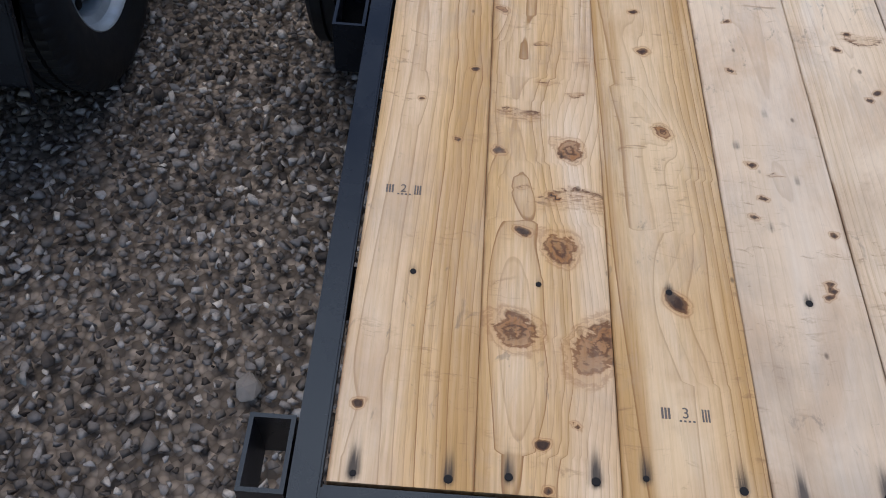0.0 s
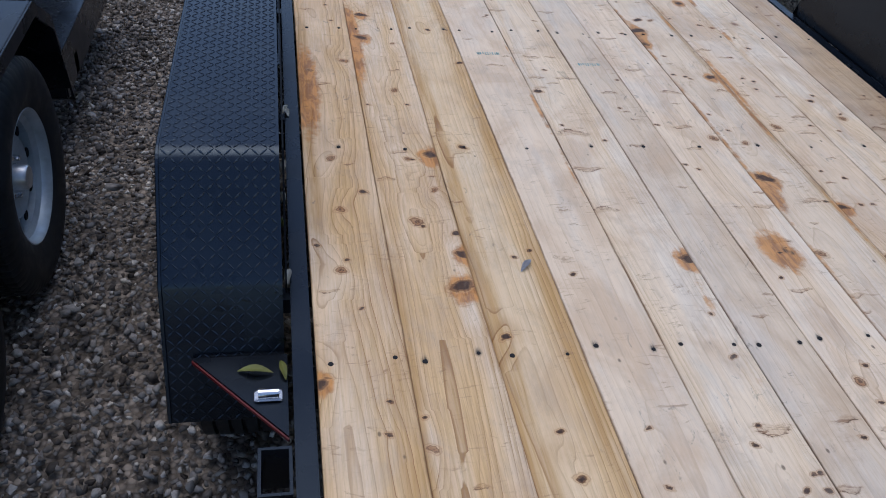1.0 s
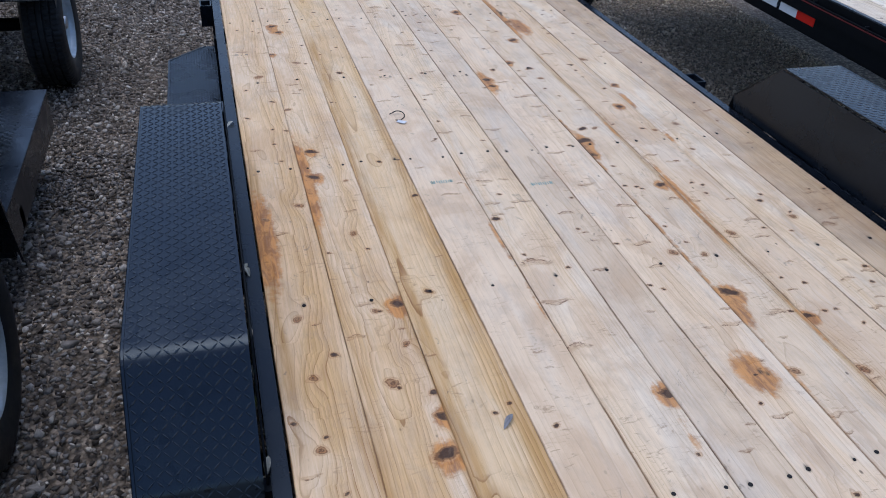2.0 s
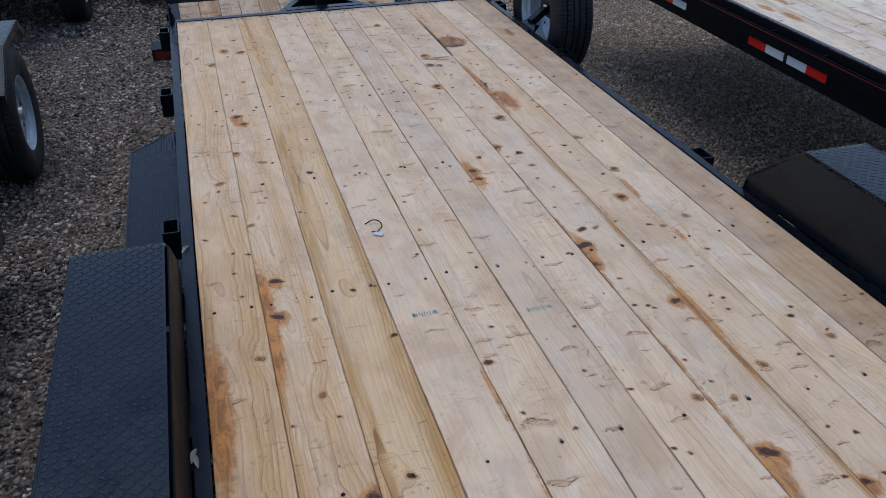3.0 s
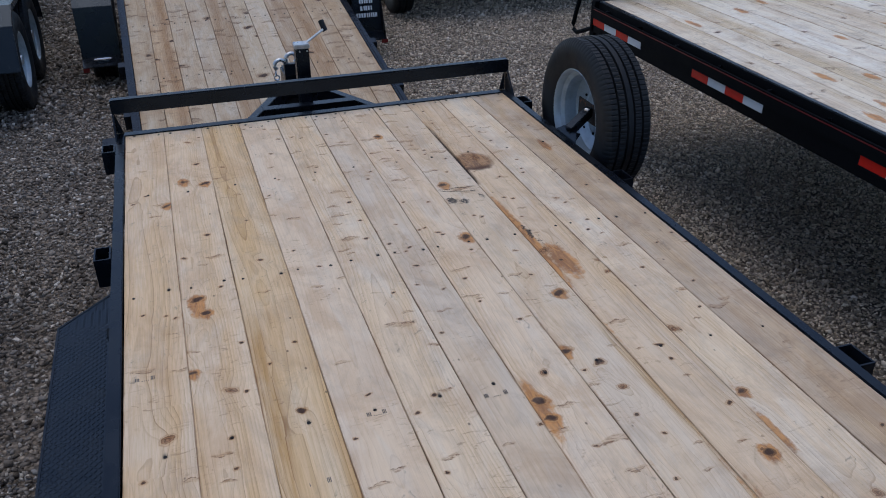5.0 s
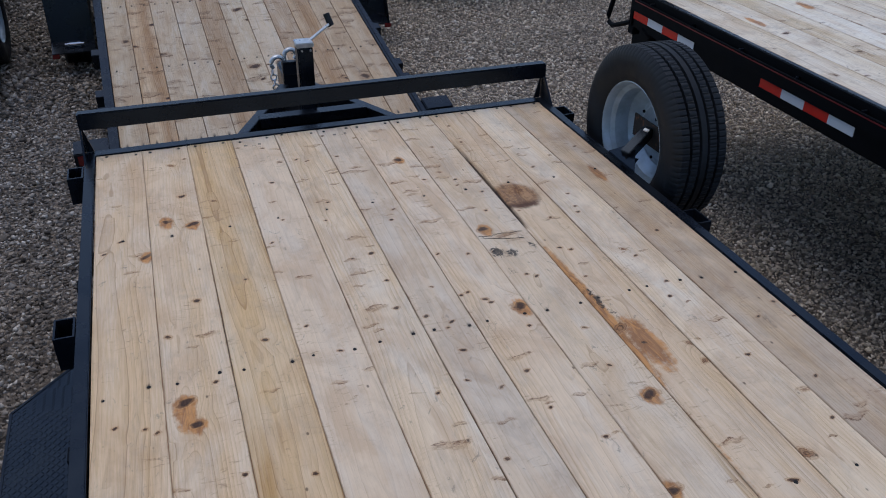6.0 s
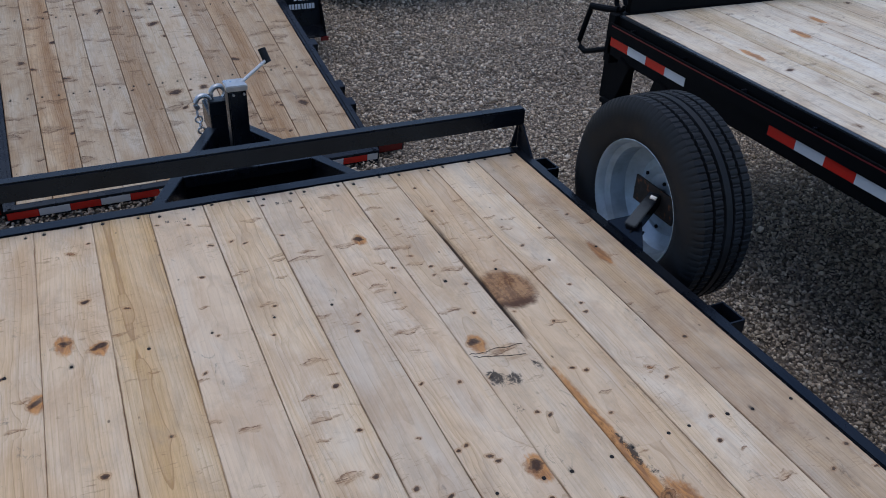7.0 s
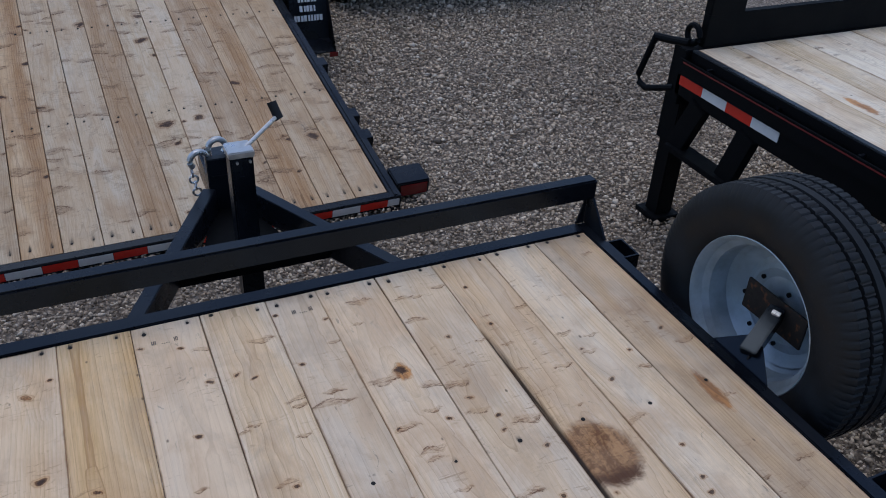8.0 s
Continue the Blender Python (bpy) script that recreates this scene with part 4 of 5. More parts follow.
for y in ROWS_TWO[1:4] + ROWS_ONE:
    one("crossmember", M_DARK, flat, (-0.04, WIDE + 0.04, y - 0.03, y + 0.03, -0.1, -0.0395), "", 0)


def pocket(x0, x1, y0, y1, ztop):
    bm = bmesh.new()
    t, zb = 0.006, ztop - 0.115
    box(bm, x0, x0 + t, y0, y1, zb, ztop), box(bm, x1 - t, x1, y0, y1, zb, ztop)
    box(bm, x0 + t, x1 - t, y0, y0 + t, zb, ztop), box(bm, x0 + t, x1 - t, y1 - t, y1, zb, ztop)
    bmesh.ops.remove_doubles(bm, verts=bm.verts, dist=0.0001)
    return part("stake_pocket", bm, M_BLACK, flat, "", 0)


for y in (-0.018, 0.862, 3.375, 4.815, 5.93):
    pocket(-0.112, -0.051, y, y + 0.105, -0.008)
    pocket(WIDE + 0.051, WIDE + 0.112, y, y + 0.105, -0.008)

# fenders over the two axles, with their tread plate, and the wheels under them
PROF = [(1.25, -0.25), (1.357, 0.052), (1.535, 0.272), (2.81, 0.274), (3.08, 0.054), (3.17, -0.264)]


def rounded(pts, r, n=3):
    """The same outline with its inner corners turned into short bends of radius r."""
    out = [pts[0]]
    for a, b, c in zip(pts, pts[1:], pts[2:]):
        a, b, c = Vector(a), Vector(b), Vector(c)
        u, v = (a - b).normalized(), (c - b).normalized()
        cut = r / math.tan(u.angle(v) / 2)
        p, q = b + u * cut, b + v * cut
        for k in range(n + 1):
            s = k / n
            out.append(tuple(p * (1 - s) ** 2 + b * 2 * s * (1 - s) + q * s ** 2))
    return out + [pts[-1]]


PROF = rounded(PROF, 0.06, 5)


def fender(side):
    """side -1: beside the left rail, 1: beside the right rail."""
    xi, xo = (-0.062, -0.312) if side < 0 else (WIDE + 0.062, WIDE + 0.312)
    f = new("fender")
    f.parent = flat
    tagged(f, "black tread plate fender, damp and dusty")
    lo, hi = min(xi, xo), max(xi, xo)
    bm = bmesh.new()
    inner = [(y, z - 0.005) for y, z in PROF]
    plate(bm, PROF + inner[::-1], 0, lo, hi)
    part("top_plate", bm, M_TREAD, f, "", 0, True)
    bm = bmesh.new()
    row, left = 0, 0.004
    for (y0, z0), (y1, z1) in zip(PROF, PROF[1:]):
        run = math.hypot(y1 - y0, z1 - z0)
        n = Vector((0, -(z1 - z0), y1 - y0)).normalized() * 0.0006
        while left < run:
            s = (left - 0.0093) / run
            tread(bm, Vector((lo + 0.004, y0 + (y1 - y0) * s, z0 + (z1 - z0) * s)) + n, (1, 0, 0), (0, y1 - y0, z1 - z0), 13, 1, odd=row)
            row, left = row + 1, left + 0.0186
        left -= run
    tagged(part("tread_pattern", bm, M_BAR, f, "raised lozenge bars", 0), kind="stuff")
    bm = bmesh.new()
    wall = [(1.38, 0.0), (1.367, 0.046), (1.558, 0.262), (2.803, 0.264), (3.066, 0.05), (3.05, 0.0)]
    x = xi + (0.006 if side < 0 else -0.006)
    plate(bm, wall, 0, min(x, x - side * 0.004), max(x, x - side * 0.004))
    # left wall takes the shaded copy of black, right wall the plain paint
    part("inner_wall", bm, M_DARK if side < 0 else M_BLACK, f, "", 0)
    bm = bmesh.new()
    rod(bm, [(xo, y, z - 0.003) for y, z in PROF], 0.005, 6)
    part("rolled_edge", bm, M_TREAD, f, "", 0)
    for y in (1.4, 2.2, 3.0):
        one("fender_bracket", M_BLACK, f, (min(xi, WIDE / 2) if side < 0 else WIDE + 0.046, -0.046 if side < 0 else xi, y - 0.02, y + 0.02, -0.06, -0.02), "", 0)
    # gusset behind the fender with a chrome lamp
    sx = -1 if side < 0 else 1
    base = -0.056 if side < 0 else WIDE + 0.056
    bm = bmesh.new()
    plate(bm, [(base, 1.292), (base + sx * 0.2, 1.292), (base, 1.065)], 2, -0.105, -0.1)
    part("gusset", bm, M_BLACK, f, "", 0)
    bm = bmesh.new()
    beam(bm, (base + sx * 0.2, 1.288, -0.108), (base, 1.061, -0.108), 0.003, 0.008)
    part("red_trim", bm, M_REDLINE, f, "thin red edge", 0)
    bm = bmesh.new()
    beam(bm, (base + sx * 0.012, 1.17, -0.096), (base + sx * 0.068, 1.17, -0.096), 0.03, 0.008)
    bmesh.ops.bevel(bm, geom=bm.edges[:], offset=0.003, segments=2, affect="EDGES")
    rod(bm, [(base + sx * 0.018, 1.17, -0.088), (base + sx * 0.06, 1.17, -0.088)], 0.011, 12)
    part("lamp_housing", bm, M_CHROME, f, "chrome licence lamp housing", 0, True)
    for y in (1.79, 2.65):
        w = make_wheel("wheel", flat, "road wheel under the fender", 0.37, 0.22, 0.21, hub=False, detail=0)
        w.matrix_basis = pose((lo + hi) / 2, y, GZ + 0.365, 0, 0, 180 if side < 0 else 0)
    return f


fender(-1), fender(1)
for y in (1.79, 2.65):
    bm = bmesh.new()
    rod(bm, [(-0.1, y, GZ + 0.365), (WIDE + 0.1, y, GZ + 0.365)], 0.03, 10)
    part("axle", bm, M_DARK, flat)


def side_step(side):
    f = new("side_step")
    f.parent = flat
    tagged(f, "low black tread plate step ahead of the fender")
    a = (lambda x: x) if side < 0 else (lambda x: WIDE - x)
    z = -0.36
    out = [(a(-0.045), 3.26), (a(-0.322), 3.26), (a(-0.322), 4.96), (a(-0.12), 5.18), (a(-0.045), 5.18)]
    bm = bmesh.new()
    plate(bm, out, 2, z - 0.006, z)
    part("step_plate", bm, M_TREAD, f, "", 0)
    bm = bmesh.new()
    x0 = min(a(-0.315), a(-0.055))
    tread(bm, (x0, 3.28, z + 0.0006), (1, 0, 0), (0, 1, 0), 18, 116, 0.0144, 0.018)
    for k in range(13):
        run = 17 - round(k * 0.92)
        left = x0 if side > 0 else x0 + (18 - run) * 0.0144
        tread(bm, (left, 4.952 + k * 0.0144, z + 0.0006), (1, 0, 0), (0, 1, 0), run, 1, 0.0144, 0.018, odd=k)
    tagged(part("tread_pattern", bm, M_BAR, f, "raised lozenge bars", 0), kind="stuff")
    bm = bmesh.new()
    beam(bm, (a(-0.318), 3.26, z - 0.02), (a(-0.318), 4.96, z - 0.02), 0.008, 0.045)
    beam(bm, (a(-0.318), 4.96, z - 0.02), (a(-0.11), 5.18, z - 0.02), 0.008, 0.045)
    part("step_lip", bm, M_BLACK, f, "", 0)
    for y in (3.4, 4.3, 5.1):
        one("hanger", M_DARK, f, (min(a(-0.03), a(-0.055)), max(a(-0.03), a(-0.055)), y, y + 0.05, z - 0.004, -0.02), "", 0)
    one("back_panel", M_DARK, f, (min(a(-0.034), a(-0.03)), max(a(-0.034), a(-0.03)), 3.2, 5.2, z, -0.02), "", 0)
    return f


side_step(-1), side_step(1)

# bar across the front of the deck on two posts
one("front_bar", M_BLACK, flat, (-0.045, WIDE + 0.045, 6.125, 6.175, 0.112, 0.184), "square tube bar across the front", 0.006)
for x in (-0.045, WIDE + 0.037):
    bm = bmesh.new()
    plate(bm, [(6.03, 0.002), (6.165, 0.002), (6.172, 0.114), (6.128, 0.114)], 0, x, x + 0.008)
    part("bar_post", bm, M_BLACK, flat, "", 0.001)
    xx = x + (0.008 if x < 0 else -0.004)
    bm = bmesh.new()
    plate(bm, [(xx, 0.002), (xx + (0.03 if x < 0 else -0.03), 0.002), (xx, 0.113)], 1, 6.158, 6.164)
    part("bar_post", bm, M_BLACK, flat, "", 0)

# tongue, coupler and jack
bar("tongue_beam", M_BLACK, flat, (0.5, 6.13, -0.155), (0.945, 7.02, -0.155), 0.05, 0.11)
bar("tongue_beam", M_BLACK, flat, (1.52, 6.13, -0.155), (1.075, 7.02, -0.155), 0.05, 0.11)
bar("tongue_crossbar", M_BLACK, flat, (0.74, 6.56, -0.115), (1.28, 6.56, -0.115), 0.07, 0.05)
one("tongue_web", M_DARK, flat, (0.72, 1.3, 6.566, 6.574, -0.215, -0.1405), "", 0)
# dark sheet added for the shaded inside between the tongue beams
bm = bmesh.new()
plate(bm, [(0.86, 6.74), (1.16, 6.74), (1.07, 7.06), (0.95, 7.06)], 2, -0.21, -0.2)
part("tongue_shade_sheet", bm, M_DARK, flat, "", 0.002)
bm = bmesh.new()
box(bm, 0.945, 1.075, 7.02, 7.06, -0.21, 0.02)
box(bm, 0.96, 1.06, 7.014, 7.02, -0.06, -0.045)
part("coupler_mount", bm, M_BLACK, flat, "", 0.004)
one("coupler", M_BLACK, flat, (0.95, 1.07, 7.061, 7.3, -0.19, -0.06), "", 0.01)
jack = new("jack")
jack.parent = flat
tagged(jack, "drop-leg tongue jack with a side crank")
one("outer_tube", M_BLACK, jack, (0.963, 1.04, 6.59, 6.67, -0.36, 0.226), "", 0.006)
one("drop_leg", M_BLACK, jack, (0.974, 1.03, 6.6, 6.66, GZ + 0.02, -0.34), "", 0.004)
one("foot", M_BLACK, jack, (0.92, 1.085, 6.55, 6.71, GZ - 0.004, GZ + 0.022), "", 0.004)
one("cap", M_ZINC, jack, (0.958, 1.045, 6.585, 6.675, 0.226, 0.25), "bright zinc cap", 0.004)
for x in (0.985, 1.028):
    bm = bmesh.new()
    rod(bm, [(x, 6.582, 0.212), (x, 6.592, 0.212)], 0.005, 8)
    part("rivet", bm, M_ZINC, jack)
crank = bmesh.new()
rod(crank, [(1.02, 6.63, 0.242), (1.045, 6.645, 0.252), (1.163, 6.732, 0.296)], 0.0075, 10)
crank = part("crank", crank, M_ZINC, jack, "bright steel crank arm", 0, True)
bm = bmesh.new()
rod(bm, [(1.167, 6.728, 0.283), (1.165, 6.73, 0.287), (1.15, 6.75, 0.335), (1.149, 6.752, 0.339)], 0.017, 12)
part("grip", bm, M_RUBBER, crank, "black rubber grip", 0, True)


def arc(c, r, a0, a1, n, ux, uy):
    return [Vector(c) + Vector(ux) * r * math.cos(a0 + (a1 - a0) * k / n) + Vector(uy) * r * math.sin(a0 + (a1 - a0) * k / n) for k in range(n + 1)]


def chain_hook(x, y, z, s):
    c = new("safety_chain")
    c.parent = flat
    tagged(c, "galvanised safety chain with a hook")
    bm = bmesh.new()
    rod(bm, [(x + s * 0.03, y, z - 0.06)] + arc((x, y, z), 0.034, 0 if s > 0 else math.pi, math.pi * (1.25 if s > 0 else -0.25), 12, (1, 0.2, 0), (0, 0, 1)), 0.012, 10)
    part("hook", bm, M_ZINC, c, "", 0, True)
    for k in range(4):
        bm = bmesh.new()
        u = (1, 0, 0) if k % 2 else (0, 1, 0)
        rod(bm, arc((x - s * 0.03 + 0.004 * k, y + 0.004 * k, z - 0.05 - 0.03 * k), 0.016, 0, 6.2832, 14, u, (0, 0, 1)), 0.0045, 8)
        part("link", bm, M_ZINC, c, "", 0, True)


chain_hook(0.922, 7.05, 0.012, 1)
chain_hook(1.0, 7.09, 0.035, -1)

# spare wheel on its bracket beside the right rail
spare = group("spare_wheel", "upright spare wheel with silver rim on a side bracket", "wheel", pose(2.283, 5.465, 0.06))
part("tyre", make_tyre(0.39, 0.242, 0.233, 2), M_RUBBER, spare, "black all-season rubber tyre", smooth=True)
rm = part("rim", make_rim(0.232, 0.238, True), M_RIM, spare, "silver steel rim", smooth=True)
rm.matrix_basis = pose(0, 0, 0, 0, 0, 180)
bm = bmesh.new()
lathe(bm, [(-0.062, 0.21), (-0.047, 0.17), (-0.035, 0.125), (-0.05, 0.085), (-0.05, 0.001)], 48)
part("dish", bm, M_RIM, rm, "", 0, True)
for k in range(6):
    t = 6.28319 * k / 6
    bm = bmesh.new()
    bmesh.ops.create_cone(bm, cap_ends=True, segments=12, radius1=0.007, radius2=0.007, depth=0.006, matrix=pose(-0.016, 0.1 * math.cos(t), 0.1 * math.sin(t), 0, 90, 0))
    part("bolt_hole", bm, M_DARK, spare)
b = new("spare_bracket")
b.parent = flat
tagged(b, "black steel spare wheel bracket with a rusty plate")
bm = bmesh.new()
tri = [Vector((WIDE + 0.04, 5.25, 0.0)), Vector((WIDE + 0.04, 5.47, 0.0)), Vector((2.135, 5.4, 0.05)), Vector((2.135, 5.34, 0.05))]
lo_t, hi_t = [bm.verts.new(p) for p in tri], [bm.verts.new(p + Vector((0, 0, 0.007))) for p in tri]
bm.faces.new(lo_t[::-1]), bm.faces.new(hi_t)
for a_t in range(4):
    bm.faces.new((lo_t[a_t], lo_t[(a_t + 1) % 4], hi_t[(a_t + 1) % 4], hi_t[a_t]))
part("bracket_plate", bm, M_BLACK, b, "", 0.001)
bar("arm", M_BLACK, b, (2.1, 5.355, 0.03), (2.236, 5.41, 0.105), 0.046, 0.046)
bm = bmesh.new()
plate(bm, [(WIDE + 0.045, -0.09), (2.16, 0.01), (2.1, 0.03), (WIDE + 0.045, 0.0)], 1, 5.345, 5.351)
part("web", bm, M_BLACK, b)
bm = bmesh.new()
box(bm, -0.004, 0.004, -0.115, 0.115, -0.05, 0.05)
mp = part("mount_plate", bm, M_RUST, b, "rusty mounting plate", 0.001)
mp.matrix_basis = pose(2.243, 5.425, 0.085, 0, 0, 0)
bm = bmesh.new()
bmesh.ops.create_cone(bm, cap_ends=True, segments=6, radius1=0.012, radius2=0.011, depth=0.024, matrix=pose(2.212, 5.392, 0.11, 90, 0, 20))
part("bolt", bm, M_ZINC, b)


# things lying on the trailer
def leaf(x, y, z, rz, size, material, label, tilt=0.0):
    bm = bmesh.new()
    n = 7
    top, low = [], []
    for k in range(n):
        s = k / (n - 1)
        wid = size * 0.13 * math.sin(math.pi * min(1, 0.04 + s * 0.96)) + 0.0004
        lift = size * 0.14 * math.sin(s * 3.0)
        top.append((bm.verts.new((s * size, wid, lift + wid * 0.35)), bm.verts.new((s * size, 0, lift)), bm.verts.new((s * size, -wid, lift + wid * 0.35))))
    for a, b2 in zip(top, top[1:]):
        bm.faces.new((a[0], a[1], b2[1], b2[0])), bm.faces.new((a[1], a[2], b2[2], b2[1]))
    bmesh.ops.solidify(bm, geom=bm.faces[:], thickness=0.0006)
    ob = tagged(part("willow_leaf", bm, material, smooth=True), label, "leaf", "fallen leaves")
    ob.matrix_basis = pose(x, y, z, tilt, 0, rz)
    return ob


leaf(-0.16, 1.245, -0.097, -8, 0.075, M_LEAF, "yellow green narrow leaf lying on the gusset")
leaf(-0.07, 1.27, -0.097, -80, 0.06, M_LEAF, "green narrow leaf lying on the gusset")
for x, y, r, s in ((-0.055, 1.4, 80, 0.06), (-0.054, 1.72, 95, 0.05), (-0.056, 1.86, 85, 0.06), (-0.05, 2.18, 75, 0.05), (-0.035, 2.16, 100, 0.05)):
    leaf(x, y, 0.003, r, s, M_LEAF_PALE, "pale dry narrow leaf lying on the side rail")
leaf(-0.06, 1.62, 0.0, 90, 0.04, M_LEAF, "green narrow leaf lying on the side rail")
leaf(-0.045, 3.2, 0.003, 60, 0.05, M_LEAF_PALE, "pale dry narrow leaf lying on the side rail")
leaf(0.49, 1.425, 0.002, 50, 0.055, M_LEAF_GREY, "dry grey narrow leaf lying on the deck")
wire = group("bent_wire_tag", "bent black wire with a small white tag lying on the deck", "wire")
bm = bmesh.new()
rod(bm, [(0.6, 3.215, 0.004), (0.625, 3.222, 0.012)] + arc((0.632, 3.195, 0.006), 0.026, 1.6, -1.0, 8, (1, 0, 0), (0, 1, 0.3)) + [(0.632, 3.15, 0.004), (0.612, 3.155, 0.004)], 0.0022, 8)
part("wire", bm, M_SCREW, wire, "", 0, True)
bm = bmesh.new()
beam(bm, (0.618, 3.145, 0.004), (0.646, 3.122, 0.005), 0.022, 0.002)
part("tag", bm, M_WHITE, wire, "small white tag", 0)


# ---- the tilted trailer ahead, its rear edge down on the gravel ----
def random_knots(rng, w, length, per_m, big=0.016):
    return [(rng.choice([0.012, w - 0.012, rng.uniform(0.02, w - 0.02)]), rng.uniform(0.1, length - 0.1), rng.uniform(0.008, big), str(rng.choice(list("FFFFFFFD")))) for _ in range(int(per_m * length))]


tilt = group("tilt_trailer", "black tilt-deck trailer with weathered planks, tail lowered to gravel", "trailer", pose(0.0, 7.66, -0.66, 11.3, 0, 1.2))
TW, TN, TL = 0.1765, 11, 5.2
TWIDE = TW * TN
prng = np.random.default_rng(40)
AGED_TONE = (0.3, 0.62, 0.15, 0.15, 0.45, 0.2, 0.0, 0.35, 0.55, 0.25, 0.3)
AGED_TINT = [(0.9, 0.86, 0.8), (0.98, 0.86, 0.72), (0.95, 0.92, 0.88), (0.92, 0.9, 0.88), (0.9, 0.84, 0.77), (0.96, 0.94, 0.9), (1.04, 1.04, 1.04), (0.9, 0.85, 0.8), (0.98, 0.88, 0.76), (0.98, 0.94, 0.88), (0.98, 0.93, 0.86)]
for i in range(TN):
    spots = [(x, y) for y in (0.05, 1.0, 2.0, 3.0) for x in (0.04, 0.135)]
    irons = [(x, y, 0.9) for x, y in spots]
    ob, shift = plank(M_WOOD_AGED, tilt, i * TW + 0.0015, 0, 0, TW - 0.003, TL, 60 + i, (AGED_TONE[i],) * 2, random_knots(prng, TW, TL, 7.0, 0.032), (), irons, 0.012, tint=AGED_TINT[i])
    screws(ob, shift, spots)
for x0, x1 in ((-0.062, -0.004), (TWIDE + 0.004, TWIDE + 0.062)):
    one("side_rail", M_BLACK, tilt, (x0, x1, -0.05, TL, -0.13, 0.004), "", 0.003)
    one("rub_strip", M_BLACK, tilt, (x0 + 0.02, x1 - 0.02, -0.04, TL, 0.0045, 0.01), "", 0)
one("rear_rail", M_BLACK, tilt, (-0.062, TWIDE + 0.062, -0.05, -0.004, -0.07, 0.003), "", 0.003)
k, x = 0, -0.05
while x < TWIDE + 0.03:
    one("reflective_strip", M_RED if k % 2 == 0 else M_WHITE, tilt, (x, min(x + 0.15, TWIDE + 0.05), -0.053, -0.0505, -0.055, -0.012), "red reflective tape" if k % 2 == 0 else "white reflective tape", 0)
    k, x = k + 1, x + 0.152
for s in (0, 1):
    x0, x1 = ((-0.27, -0.064), (TWIDE + 0.064, TWIDE + 0.255))[s]
    lamp = new("tail_lamp")
    lamp.parent = tilt
    tagged(lamp, "black tail lamp box with a red lens")
    one("lamp_box", M_BLACK, lamp, (x0, x1, 0.02, 0.17, -0.075, 0.02), "", 0.006)
    one("red_lens", M_LAMP, lamp, (x0 + 0.02, x1 - 0.015, 0.013, 0.0195, -0.065, 0.005), "dark red lens", 0.002)
    for y in (0.5, 0.72, 1.3):
        one("stake_pocket", M_BLACK, tilt, ((-0.115, -0.063, y, y + 0.09, -0.13, -0.02), (TWIDE + 0.063, TWIDE + 0.115, y, y + 0.09, -0.13, -0.02))[s], "", 0.003)
    f = new("fender")
    f.parent = tilt
    tagged(f, "black steel fender of the tilt trailer")
    xa, xb = ((-0.42, -0.1), (TWIDE + 0.09, TWIDE + 0.36))[s]
    zb = -0.6
    prof = [(1.82, -0.255), (1.98, -0.24), (2.12, 0.16), (2.4, 0.3), (3.6, 0.3), (3.9, 0.1)]
    bm = bmesh.new()
    plate(bm, prof + [(y, z - 0.01) for y, z in prof[::-1]], 0, xa, xb)
    part("top_plate", bm, M_BLACK, f, "", 0.002)
    bm = bmesh.new()
    plate(bm, [(1.98, -0.25), (2.12, 0.15), (2.4, 0.29), (3.6, 0.29), (3.9, 0.09), (3.9, -0.2)], 0, xa if s == 1 else xb - 0.006, xa + 0.006 if s == 1 else xb)
    part("inner_wall", bm, M_DARK, f)
    one("marker_lamp", M_LAMP, f, (xb - 0.05 if s else xa, xb + 0.012 if s else xa + 0.05, 1.812, 1.82, -0.295, -0.26), "small red marker lamp", 0.002)
    if s == 0:
        bm = bmesh.new()
        box(bm, -0.3, -0.2, 1.9, 1.93, -0.243, -0.21)
        rod(bm, [(-0.32, 1.9, -0.225), (-0.18, 1.9, -0.225)], 0.012, 10)
        part("lamp_housing", bm, M_CHROME, f, "chrome lamp housing", 0, True)
    for y in (2.45, 3.35):
        w = make_wheel("wheel", tilt, "road wheel under the fender", 0.36, 0.2, 0.2, hub=False, detail=0)
        w.matrix_basis = pose((xa + xb) / 2, y, -0.33 - 0.02 * y, 0, 0, 0)
# lettering on the right fender, as plain bars of its size
bm = bmesh.new()
row = random.Random(9)
q = Vector((0, 0.14, 0.4)).normalized()
for r, (lo, hi) in enumerate(((0.07, 0.2), (0.08, 0.19), (0.035, 0.24))):
    x = TWIDE + 0.09 + lo
    while x < TWIDE + 0.09 + hi:
        wd = row.uniform(0.012, 0.022)
        c = Vector((x, 1.98, -0.24)) + q * (0.26 - r * 0.065)
        beam(bm, c + Vector((0, -0.006, 0.002)), c + Vector((0, -0.006, 0.002)) + q * 0.04, wd, 0.003)
        x += wd + 0.007
tagged(part("lettering", bm, M_LETTER, tilt, "white lettering, not readable"), kind="stuff")

# ---- the deckover trailer to the right ----
over = group("deckover_trailer", "black deckover flatbed trailer with a pale plank deck and reflective tape", "trailer")
RX, RZ, RY0, RY1 = 3.065, 0.25, -1.6, 6.85
prng = np.random.default_rng(80)
for i in range(14):
    ob, shift = plank(M_WOOD_PALE, over, RX + i * 0.182, RY0, RZ, 0.18, RY1 - RY0, 90 + i, (prng.uniform(0.0, 0.5),) * 2, random_knots(prng, 0.18, RY1 - RY0, 5.0, 0.018), [(prng.uniform(0.03, 0.15), prng.uniform(4, 8.3), prng.uniform(0.02, 0.03), prng.uniform(0.05, 0.12)) for _ in range(3)], (), 0.02)
